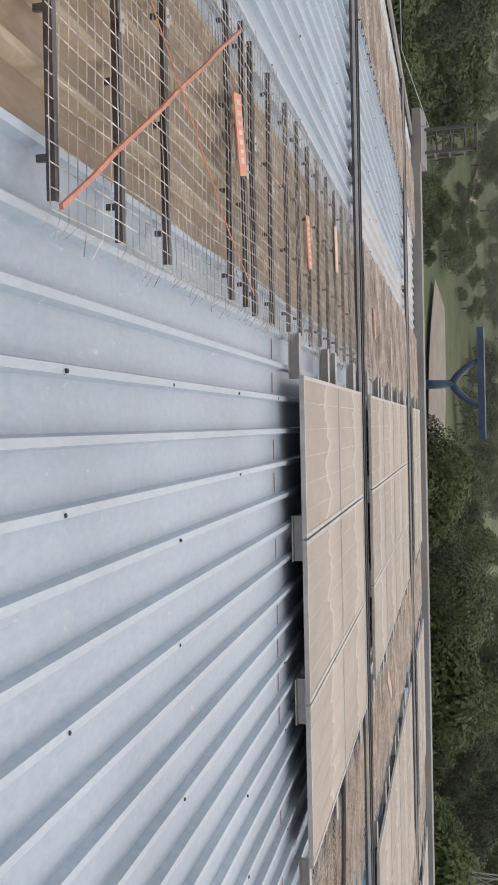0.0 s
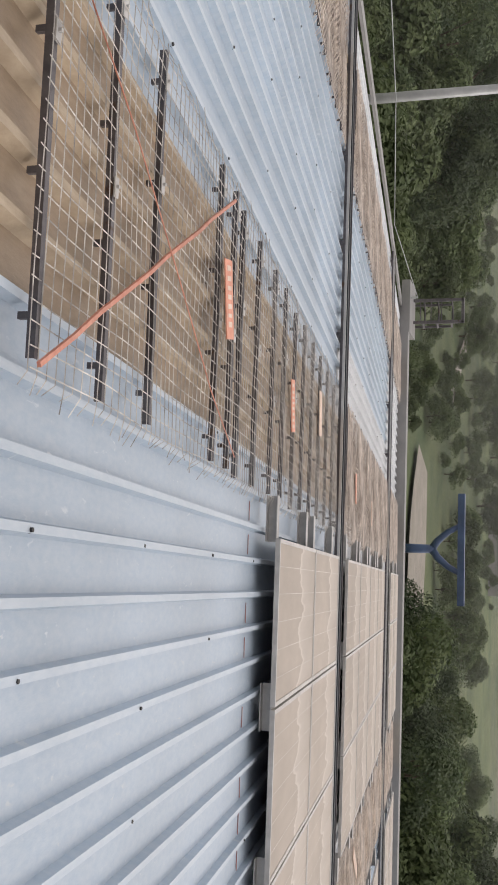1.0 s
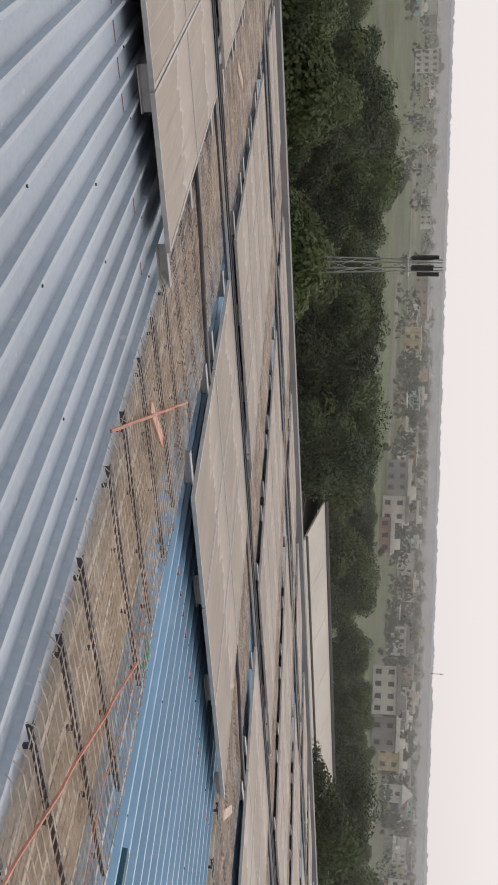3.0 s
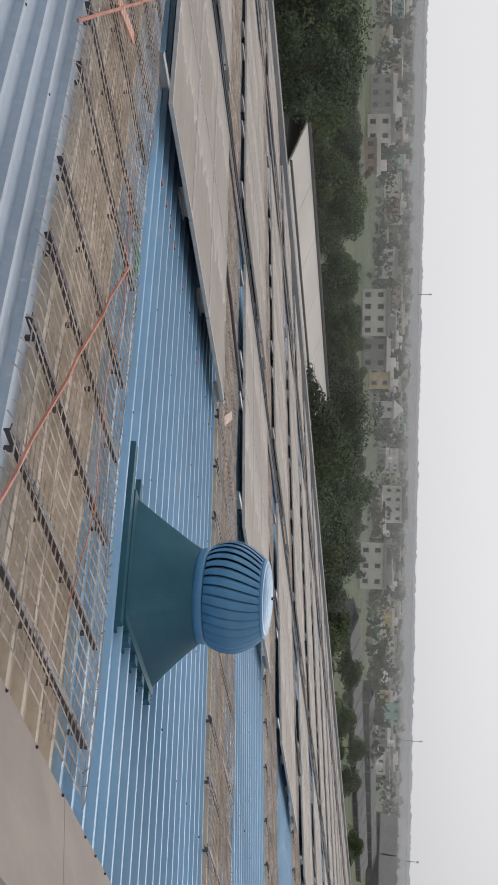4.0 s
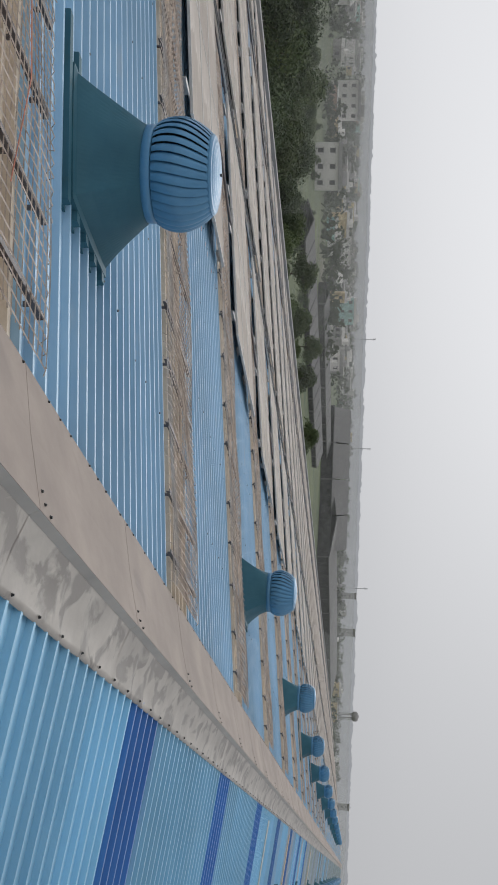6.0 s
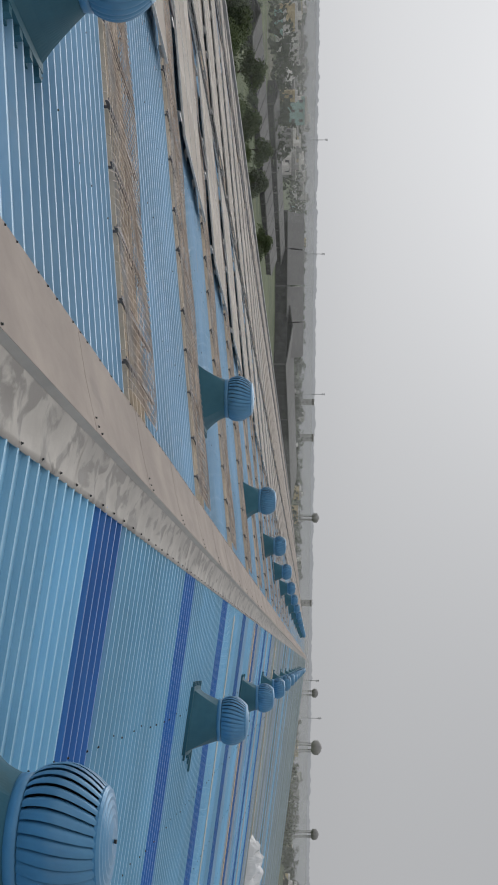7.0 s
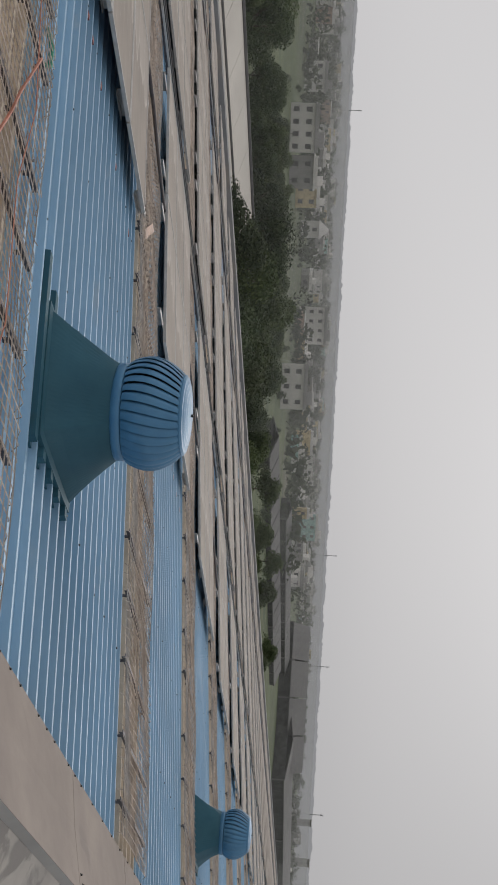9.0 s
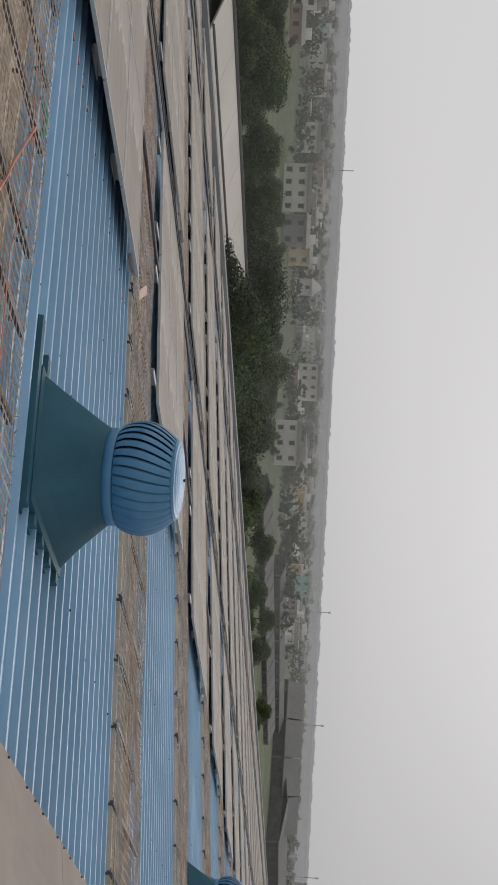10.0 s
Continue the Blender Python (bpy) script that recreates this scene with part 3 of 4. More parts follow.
for k in range(0, 47):
    b0 = BLOCK_0 + BAY * k
    if k < 12:
        for x in ROWS_X:
            for c in range(3):
                at = (x, b0 + STEP_Y * c, zl(x, PANEL_H))
                if panel_one is None:
                    panel_one = empty("solar_panel", at)
                    tagged(panel_one, "dust-covered solar panel in an aluminium frame on rails", "solar panel", "solar panels on the roof")
                    part("frame", frame_me, panel_one, label="aluminium frame")
                    part("glass", glass_me, panel_one, label="glass dulled by beige dust")
                    part("cell_grid", line_me, panel_one)
                else:
                    copy_thing(panel_one, Matrix.Translation(at))
        if k < 4:
            for x in ROWS_X:
                for q in (RAIL_AT if k == 0 else (0.20, 1.78)):
                    for c in range(4):
                        yr = b0 + STEP_Y * c - (0.30 if c == 0 else 0.17 if c < 3 else 0.05)
                        tagged(part("mounting_rail", rail_me, None, (x - q, yr, zl(x - q, PANEL_H - 0.117))),
                               "short galvanised channel rail under solar panels", "rail", "panel mounting rails")
        else:
            v, f = [], []
            for x in ROWS_X:
                for q in (RAIL_AT if k == 0 else (0.20, 1.78)):
                    for c in range(4):
                        yr = b0 + STEP_Y * c - (0.30 if c == 0 else 0.17 if c < 3 else 0.05)
                        box(v, f, x - q - 0.06, x - q, yr, yr + 0.32, PANEL_H - 0.117, PANEL_H - 0.037, SLOPE)
            tagged(part("mounting_rails", mesh_of("mounting_rails", v, f, M["rail"])), "short galvanised rails under a far panel block", "rails", "far panel rails", "stuff")
    else:
        if block_me is None:
            v, f = [], []
            for x in ROWS_X:
                for c in range(3):
                    box(v, f, x - PL, x, STEP_Y * c, STEP_Y * c + PW, -0.035, 0.0, SLOPE)
            block_me = mesh_of("solar_array", v, f, M["panel"])
        tagged(part("solar_array", block_me, None, (0, b0, PANEL_H - 0.004)), "far block of dusty solar panels on the roof", "solar array", "far panel blocks", "stuff")


# cable runs between the panel rows, along the roof
def run_bar(name, x0, x1, h0, h1, parent, material):
    v, f = [], []
    box(v, f, x0, x1, GABLE + 0.4, FAR_END - 4, h0, h1, SLOPE)
    return part(name, mesh_of(name, v, f, material), parent)


for xc in (-11.95, -24.10):
    tray = tagged(empty("cable_tray", (0, 0, 0)), "dark steel cable tray on feet along the roof", "cable tray", "cable trays")
    run_bar("side_rail", xc - 0.20, xc - 0.16, 0.06, 0.125, tray, M["steel"])
    run_bar("side_rail", xc + 0.14, xc + 0.17, 0.05, 0.095, tray, M["steel"])
    run_bar("cable", xc - 0.10, xc + 0.02, 0.075, 0.115, tray, M["core"])
    run_bar("pipe", xc + 0.34, xc + 0.37, 0.10, 0.13, tray, M["rail"])
    v, f = [], []
    box(v, f, -0.20, 0.18, 0, 0.05, 0.0, 0.06, SLOPE)
    foot = mesh_of("foot", v, f, M["steel"])
    for i in range(70):
        part("foot", foot, tray, (xc, GABLE + 0.6 + 1.11 * i, zl(xc)))


for k in range(0, 6):
    v, f = [], []
    y0 = 2.72 + BAY * k
    tube(v, f, [(-8.80, y0, zl(-8.80, 0.14)), (-8.66, y0 + 0.7, zl(-8.66, 0.15)), (-8.50, y0 + 1.45, zl(-8.5, 0.14)), (-8.46, y0 + 2.3, zl(-8.46, 0.13))], 0.022, 6)
    tagged(part("conduit", mesh_of("conduit", v, f, M["steel"], True)), "dark cable conduit crossing a skylight guard", "conduit", "conduits between panel blocks")


# ---- wire guards over the skylights ----
def guard_mesh(x_start, length, seed, width=1.60, r=0.0019, material="wire"):
    """Welded wire laid on bars, a little wavy, with loose ends."""
    g = random.Random(seed)
    v, f = [], []
    nx = int(length / 0.30) + 1
    for i in range(int(width / 0.066) + 1):
        y = i * 0.066
        ph = g.uniform(0, 6)
        tube(v, f, [(-length * a / nx, y + 0.004 * math.sin(a * 1.3 + ph), 0.012 * math.sin(a * 0.8 + y * 4) + SLOPE * -length * a / nx) for a in range(nx + 1)], r, 3)
    for i in range(int(length / 0.078) + 1):
        x = -i * 0.078
        a0, a1 = g.uniform(0.03, 0.10), g.uniform(0.02, 0.08)
        pts = [(x + g.uniform(-0.02, 0.02), -a0, -0.035 * g.random() + SLOPE * x)]
        pts += [(x, width * a / 5, 0.010 * math.sin(x * 3 + a) + SLOPE * x + 0.004) for a in range(6)]
        pts += [(x + g.uniform(-0.03, 0.03), width + a1, -0.05 * g.random() + SLOPE * x)]
        tube(v, f, pts, r, 3)
    return mesh_of("wire_mesh", v, f, M[material])


def bar_mesh(length=1.58):
    """A dark angle bar across the skylight with its little feet."""
    v, f = [], []
    box(v, f, -0.014, 0.014, 0, length, 0.0, 0.005)
    box(v, f, 0.009, 0.014, 0, length, -0.024, 0.0)
    for y in (0.12, 0.56, 1.0, 1.44):
        box(v, f, -0.010, 0.008, y, y + 0.022, -0.060, 0.0)
    return mesh_of("bar", v, f, M["steel"])


def clip_mesh():
    v, f = [], []
    box(v, f, -0.018, 0.018, 0, 0.075, 0.006, 0.011)
    box(v, f, -0.006, 0.006, 0.03, 0.042, 0.011, 0.022)
    return mesh_of("clip", v, f, M["rail"])


bar_me, clip_me = bar_mesh(), clip_mesh()
GUARDS = {
    "near": (-1.80, 9.45, [-1.87, -2.53, -3.17, -4.46, -4.88, -5.14, -5.75, -6.45, -7.0, -7.6, -8.2, -8.85, -9.5, -10.2, -10.9]),
    "next": (-0.71, 10.5, [-0.95, -1.45, -2.05, -2.62, -3.15, -3.99, -4.54, -5.28, -5.94, -6.6, -7.25, -7.9, -8.55, -9.2, -9.9, -10.6]),
    "middle": (-12.55, 10.9, [-12.7 - 0.66 * i for i in range(17)]),
    "low": (-24.6, 4.9, [-24.7 - 0.66 * i for i in range(8)]),
}
made = {}
for k in range(-1, 14):
    y0 = FIRST + BAY * k - 0.23 if k >= 0 else FIRST - BAY + 5 * PITCH - 0.23
    for sec in (("near" if k == 0 else "next"), "middle", "low"):
        xs, length, bars = GUARDS[sec]
        if k == -1 and sec == "next":
            xs, length, bars = -7.8, 3.4, [-7.9 - 0.6 * i for i in range(6)]
        at = (xs, y0, zl(xs, 0.098))
        if sec in made and k > 0:
            copy_thing(made[sec], Matrix.Translation(at))
            continue
        guard = tagged(empty("skylight_guard", at), "rusty-brown wire mesh on dark angle bars over a skylight", "mesh guard", "guards over the skylights")
        part("wire_mesh", guard_mesh(xs, length, k + 7, r=0.0023 if sec == "near" else 0.0036, material="wire" if sec == "near" else "wire_pale"), guard, label="galvanised welded wire mesh with loose ends")
        g = random.Random(k + 31)
        for x in bars:
            b = part("bar", bar_me, guard, (x - xs, g.uniform(-0.03, 0.02), SLOPE * (x - xs) - 0.012))
            for yc in ((0.10, g.uniform(0.5, 0.9)) if k == 0 and sec == "near" else ()):
                part("clip", clip_me, b, (0.0, yc, 0.004))
        if k >= 0:
            made[sec] = guard


def strap(a, b, wide, name, label, material="orange", h=0.118):
    """A flat strap between two places on the left slope."""
    (xa, ya), (xb, yb) = a, b
    d = Vector((xb - xa, yb - ya)).normalized()
    px, py = -d.y * wide / 2, d.x * wide / 2
    v, f = [], []
    n = 10
    for i in range(n + 1):
        x, y = xa + (xb - xa) * i / n, ya + (yb - ya) * i / n
        z = zl(x, h + 0.006 * math.sin(i * 2.1))
        for s in (1, -1):
            v += [(x + s * px, y + s * py, z + 0.012), (x + s * px, y + s * py, z)]
    for i in range(n):
        k = 4 * i
        f += [(k, k + 2, k + 6, k + 4), (k + 1, k + 5, k + 7, k + 3), (k, k + 4, k + 5, k + 1), (k + 2, k + 3, k + 7, k + 6)]
    f += [(0, 1, 3, 2), (4 * n, 4 * n + 2, 4 * n + 3, 4 * n + 1)]
    tagged(part(name, mesh_of(name, v, f, M[material])), label, "strap", "orange straps")


strap((-1.81, -0.91), (-4.60, -2.36), 0.016, "orange_strap", "orange flat strap tied diagonally over wire mesh")
strap((-3.97, 2.84), (-6.85, 4.25), 0.018, "orange_strap", "thin orange strap across a skylight guard")
strap((-0.95, 2.92), (-3.80, 4.30), 0.011, "orange_strap", "orange strap laid diagonally over wire mesh")
for pts in ([(-1.9, -2.2), (-2.6, -1.95), (-3.4, -1.6), (-4.2, -1.25), (-4.9, -1.0)],
            [(-1.2, 3.9), (-1.9, 4.15), (-2.7, 4.1), (-3.4, 4.3), (-4.4, 4.2)]):
    v, f = [], []
    tube(v, f, [(x, y, zl(x, 0.122 + 0.01 * math.sin(9 * x))) for x, y in pts], 0.0032, 5)
    tagged(part("cord", mesh_of("cord", v, f, M["orange"], True)), "thin faded orange cord lying over the mesh", "cord", "cords on the guards")


def plate(x, y, turn, material, label, long=0.42, wide=0.20):
    v, f = [], []
    box(v, f, -wide / 2, wide / 2, -long / 2, long / 2, 0.0, 0.006)
    ob = empty("warning_plate", (x, y, zl(x, 0.122)))
    ob.rotation_euler = (0, -math.atan(SLOPE), radians(turn))
    tagged(ob, label, "plate", "warning plates")
    part("board", mesh_of("board", v, f, M[material]), ob)
    yy = -long / 2 + 0.03
    g = random.Random(int(abs(x * 100)))
    while yy < long / 2 - 0.05:
        w = g.uniform(0.03, 0.05)
        v, f = [], []
        box(v, f, -0.05, 0.05, yy, yy + w * 0.6, 0.006, 0.0075)
        part("lettering_bar", mesh_of("lettering_bar", v, f, M["sign_pale"]), ob)
        yy += w + 0.008


plate(-4.55, -1.80, 12, "sign", "faded orange warning plate lying on wire mesh")
plate(-7.24, -1.66, 8, "sign", "small orange warning plate on wire mesh", 0.4)
plate(-9.2, -1.90, 5, "sign_pale", "bleached pale plate lying on wire mesh", 0.42)
plate(-5.37, 3.60, 25, "sign", "pinkish orange plate on a skylight guard", 0.42, 0.10)
plate(-13.9, -1.6, 5, "sign", "small orange plate on a far guard", 0.4)
plate(-17.5, -1.5, 5, "sign_pale", "pale plate on a far guard", 0.4)
plate(-15.5, 3.6, 40, "sign_pale", "pale plate on a far guard", 0.45)
plate(-6.9, 9.1, 50, "sign_pale", "pale plank-like plate on a skylight guard", 0.5, 0.09)
# green net scrap caught on the guard's edge
v, f = [], []
tube(v, f, [(-4.05, 4.55, zl(-4.05, 0.05)), (-4.12, 4.62, zl(-4.1, 0.09)), (-4.25, 4.60, zl(-4.25, 0.10)), (-4.5, 4.66, zl(-4.5, 0.045)), (-4.6, 4.8, zl(-4.6, 0.04))], 0.022, 6, 0.008)
tagged(part("net_scrap", mesh_of("net_scrap", v, f, M["green_tape"], True)), "green net scrap caught on the guard's edge", "scrap")


# ---- turbine ventilators ----
def ventilator():
    top = tagged(empty("roof_ventilator"), "blue turbine ventilator on a teal fibreglass base", "ventilator", "ventilators along the ridge")
    # flashing plate, ribbed like the roof
    v, f = [], []
    reach = (0.74, 0.62, 0.52, 0.46, 0.52)
    prof = []
    for i in range(5):
        y = -0.55 + PITCH * i
        prof += [(y, 0.008, reach[i]), (y + 0.006, 0.062, reach[i]), (y + 0.070, 0.062, reach[i]), (y + 0.076, 0.020, reach[i]), (y + 0.080, 0.020, reach[i] - 0.03)]
    n = len(prof)
    for y, h, r in prof:
        for x, z in ((-r, 0.0), (-r, h), (0.52, h), (0.52, 0.0)):
            v.append((x, y, zl(x, z)))
    for i in range(n - 1):
        k = 4 * i
        f += [(k, k + 4, k + 5, k + 1), (k + 1, k + 5, k + 6, k + 2), (k + 2, k + 6, k + 7, k + 3)]
    part("flashing", mesh_of("flashing", v, f, M["teal"]), top)
    # square foot that turns into a round neck
    rings = []
    for i, u in enumerate((-0.06, 0.0, 0.02, 0.25, 0.5, 0.75, 0.93, 1.0)):
        a = max(u, 0.0)
        ring = []
        for j in range(96):
            t = 2 * math.pi * j / 96
            c, s = math.cos(t), math.sin(t)
            sq = min(0.415 / max(abs(c), abs(s)), 0.415 * 1.40)
            r = sq + (0.27 - sq) * min(1, a ** 0.92)
            if i < 2:
                r += 0.05
            x, y = r * c, r * s
            z0 = zl(x, 0.065)
            ring.append((x, y, (z0 - 0.05 if i == 0 else z0) if u <= 0 else z0 + (0.43 - z0) * u))
        rings.append(ring)
    v, f = [], []
    ring_surface(v, f, rings)
    part("base", mesh_of("base", v, f, M["teal"]), top, label="teal fibreglass base tapering from square to round")
    circle = lambda r, z: [(r * math.cos(2 * math.pi * j / 40), r * math.sin(2 * math.pi * j / 40), z) for j in range(40)]
    v, f = [], []
    ring_surface(v, f, [circle(0.268, 0.41), circle(0.284, 0.415), circle(0.286, 0.465), circle(0.276, 0.472), circle(0.20, 0.474)])
    part("collar", mesh_of("collar", v, f, M["vane"], True), top)
    # added near-black filler: gives the gaps between vanes their shade by colour
    v, f = [], []
    ring_surface(v, f, [circle(0.24, 0.47), circle(0.265, 0.56), circle(0.262, 0.70), circle(0.20, 0.79)], True)
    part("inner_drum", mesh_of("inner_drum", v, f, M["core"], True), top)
    # vanes: each a bowed blade, slanted along the turn
    n = 34
    v, f = [], []
    for i in range(11):
        u = i / 10
        z = 0.475 + 0.325 * u
        r = 0.290 + (0.222 - 0.290) * u ** 2.2 + 0.052 * math.sin(math.pi * min(1.0, u * 0.98)) ** 0.8
        lean = 0.20 * u ** 1.3
        for q, dr in ((0.0, -0.036), (0.02, -0.030), (0.085, -0.006), (0.160, 0.004), (0.235, 0.0)):
            a = lean + q
            v.append(((r + dr) * math.cos(a), (r + dr) * math.sin(a), z))
    for i in range(10):
        for j in range(4):
            k = 5 * i + j
            f.append((k, k + 1, k + 6, k + 5))
    blade = mesh_of("vane", v, f, M["vane"], True)
    for i in range(n):
        b = part("vane", blade, top)
        b.rotation_euler = (0, 0, 2 * math.pi * i / n)
    v, f = [], []
    rings = [circle(0.236, 0.786), circle(0.236, 0.800), circle(0.222, 0.812)]
    for i, r in enumerate((0.205, 0.190, 0.175, 0.155, 0.140, 0.115, 0.10, 0.06, 0.025)):
        rings.append(circle(r, 0.814 + 0.003 * i + (0.004 if i % 2 else 0.0)))
    ring_surface(v, f, rings, True)
    part("top_disc", mesh_of("top_disc", v, f, M["vane"], False), top, label="ringed blue top disc")
    v, f = [], []
    tube(v, f, [(0, 0, 0.83), (0, 0, 0.85)], 0.009, 8)
    part("shaft_end", mesh_of("shaft_end", v, f, M["screw"]), top)
    return top


vent = None
for i in range(15):
    for side in (-1, 1):
        y = 5.70 + 10.6 * i if side < 0 else 5.3 + 10.85 * i
        x = -2.45 if side < 0 else 2.15
        m = pose(x, y, -SLOPE * abs(x), 0, 0, 0 if side < 0 else 180)
        if vent is None:
            vent = ventilator()
            vent.matrix_basis = m
        else:
            copy_thing(vent, m @ pose(0, 0, 0, 0, 0, 0))

# crumpled white plastic on the far right slope
v, f = [], []
g = random.Random(9)
n, m = 26, 12
for i in range(n + 1):
    for j in range(m + 1):
        u, w = i / n * 2 - 1, j / m * 2 - 1
        x, y = 9.3 + 1.15 * u, 47 + 0.9 * w
        h = max(0.0, 1 - u * u) * max(0.0, 1 - w * w)
        v.append((x + 0.05 * g.uniform(-1, 1), y, -SLOPE_R * x + 0.045 + 0.85 * h ** 0.6 * (0.45 + 0.8 * abs(noise.noise((x * 2.3, y * 2.3, 1))))))
for i in range(n):
    for j in range(m):
        k = i * (m + 1) + j
        f.append((k, k + m + 1, k + m + 2, k + 1))
tagged(part("plastic_sheeting", mesh_of("plastic_sheeting", v, f, M["white_cloth"])), "crumpled white plastic sheeting lying on the roof", "sheeting")


# ---- surroundings ----
def polar(az, d):
    a = radians(az)
    return 1.15 - d * math.sin(a), d * math.cos(a)


EYE_Z = 1.41
v, f = [], []
n = 60
for i in range(n + 1):
    for j in range(n + 1):
        u, w = (i / n * 2 - 1), (j / n * 2 - 1)
        x, y = 4800 * u * abs(u) ** 1.5, 4800 * w * abs(w) ** 1.5
        r = math.hypot(x, y)
        v.append((x, y, GROUND + (0.5 * noise.noise((x / 60, y / 60, 0)) if r > 90 else 0.0)))
for i in range(n):
    for j in range(n):
        k = i * (n + 1) + j
        f.append((k, k + n + 1, k + n + 2, k + 1))
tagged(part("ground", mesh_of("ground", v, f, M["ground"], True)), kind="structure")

# a far belt of woods; its haze is a grey glow in the material
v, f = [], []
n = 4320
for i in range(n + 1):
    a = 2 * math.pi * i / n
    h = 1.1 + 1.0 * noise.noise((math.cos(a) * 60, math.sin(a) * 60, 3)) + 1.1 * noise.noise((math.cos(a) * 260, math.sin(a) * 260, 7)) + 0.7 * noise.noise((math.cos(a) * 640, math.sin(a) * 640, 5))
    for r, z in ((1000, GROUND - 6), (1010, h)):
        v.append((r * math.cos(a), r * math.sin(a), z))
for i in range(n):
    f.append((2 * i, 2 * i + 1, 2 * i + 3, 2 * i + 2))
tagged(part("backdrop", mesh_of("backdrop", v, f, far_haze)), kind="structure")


def ground_strip(name, pts, wide, material, lift=0.06):
    """A road or path along places given as (azimuth, distance)."""
    for _ in range(3):
        q2, w2 = [pts[0]], [wide[0]]
        for i in range(len(pts) - 1):
            for u in (0.25, 0.75):
                q2.append(tuple(a + (b - a) * u for a, b in zip(pts[i], pts[i + 1])))
                w2.append(wide[i] + (wide[i + 1] - wide[i]) * u)
        pts, wide = q2 + [pts[-1]], w2 + [wide[-1]]
    p = [Vector(polar(*q)) for q in pts]
    v, f = [], []
    for i, q in enumerate(p):
        d = (p[min(i + 1, len(p) - 1)] - p[max(i - 1, 0)]).normalized()
        s = Vector((-d.y, d.x)) * wide[i] / 2
        v += [(q.x + s.x, q.y + s.y, GROUND + 0.26 + lift), (q.x - s.x, q.y - s.y, GROUND + 0.26 + lift)]
    f = [(2 * i, 2 * i + 1, 2 * i + 3, 2 * i + 2) for i in range(len(p) - 1)]
    tagged(part(name, mesh_of(name, v, f, material)), kind="structure")


ground_strip("road", [(84.0, 104), (89.0, 105), (93.0, 107), (96.6, 110)], [10, 11, 12, 7], M["path"])
ground_strip("path", [(99.2, 132), (99.9, 138), (101.2, 146), (102.7, 158), (103.4, 176)], [2, 3, 3, 2.5, 2], M["path"])
ground_strip("paddy_bank", [(60, 420), (75, 470), (88, 520), (100, 600)], [6, 6, 7, 8], M["path"])


# trees: tapered trunk, limbs, and a ragged crown of leaf sprays
def tree_meshes(seed, height, spread, material, leaves=11000, size=0.145):
    g = random.Random(seed)
    v, f = [], []
    tube(v, f, [(0, 0, -0.6), (0.05, 0.02, height * 0.25), (0.12, -0.1, height * 0.5), (0.0, 0.1, height * 0.75)], height * 0.030, 7, height * 0.008)
    tips = []
    for i in range(16):
        a = g.uniform(0, 6.28)
        h0 = height * g.uniform(0.16, 0.55)
        up = g.uniform(0.25, 0.94)
        r = spread * g.uniform(0.45, 0.98) * math.sqrt(max(0.12, 1 - (2 * up - 0.9) ** 2))
        tip = (r * math.cos(a), r * math.sin(a), height * up)
        tube(v, f, [(0.06, 0, h0), (tip[0] * 0.5, tip[1] * 0.5, (h0 + tip[2]) / 2 + 0.2), tip], height * 0.010, 5, height * 0.003)
        tips.append((tip, g.uniform(0.20, 0.36) * spread))
        tips.append(((tip[0] * 0.6 + g.gauss(0, 0.3), tip[1] * 0.6 + g.gauss(0, 0.3), tip[2] * 0.9 + 0.1 * height), g.uniform(0.22, 0.36) * spread))
    tips.append(((0, 0, height * 0.88), spread * 0.34))
    tips.append(((0, 0, height * 0.45), spread * 0.55))
    trunk_me = mesh_of("trunk", v, f, M["bark"], True)
    v, f = [], []
    for i in range(leaves):
        (cx, cy, cz), rr = g.choice(tips)
        d = Vector((g.gauss(0, 1), g.gauss(0, 1), g.gauss(0.55, 0.8))).normalized() * rr * g.uniform(0.72, 1.06)
        c = Vector((cx, cy, cz)) + d
        if c.z < height * 0.10:
            c.z = height * 0.10 + g.random()
        nrm = (d.normalized() + Vector((g.gauss(0, 0.4), g.gauss(0, 0.4), g.gauss(0.25, 0.4)))).normalized()
        s = nrm.cross(Vector((g.gauss(0, 1), g.gauss(0, 1), g.gauss(0, 1)))).normalized()
        t = nrm.cross(s)
        w = size * g.uniform(0.5, 1.3)
        k = len(v)
        v += [tuple(c + s * w), tuple(c + t * w * 0.55 + s * 0.1 * w), tuple(c - s * w * 0.9 - nrm * 0.2 * w), tuple(c - t * w * 0.55)]
        f.append((k, k + 1, k + 2, k + 3))
    return trunk_me, mesh_of("crown", v, f, material)


KINDS = [tree_meshes(11, 9.0, 4.6, M["leaf"]), tree_meshes(12, 7.6, 4.2, M["leaf_light"]), tree_meshes(13, 10.0, 4.0, M["leaf"]),
         tree_meshes(14, 6.2, 3.8, M["leaf_light"], 9000), tree_meshes(15, 8.5, 5.2, M["leaf"], 12000)]
BUSH = tree_meshes(16, 3.0, 2.4, M["leaf_light"], 4200, 0.13)


def plant(kind, az, d, size, turn, sink=0.0):
    x, y = polar(az, d)
    m = pose(x, y, GROUND - 0.2 - sink, 0, 0, turn) @ Matrix.Diagonal((size, size, size, 1))
    ob = empty("tree" if kind < 5 else "bush")
    ob.matrix_basis = m
    meshes = KINDS[kind] if kind < 5 else BUSH
    part("trunk", meshes[0], ob)
    part("crown", meshes[1], ob)
    words = ("dark green leafy tree beside the factory", "light green leafy tree in scrub", "tall dark green tree in a wood", "low light green tree in scrub",
             "broad dark green tree in a wood", "low green bush in rough grass")
    tagged(ob, words[kind], "tree" if kind < 5 else "bush", "trees round the factory" if kind < 5 else "bushes in the grass")


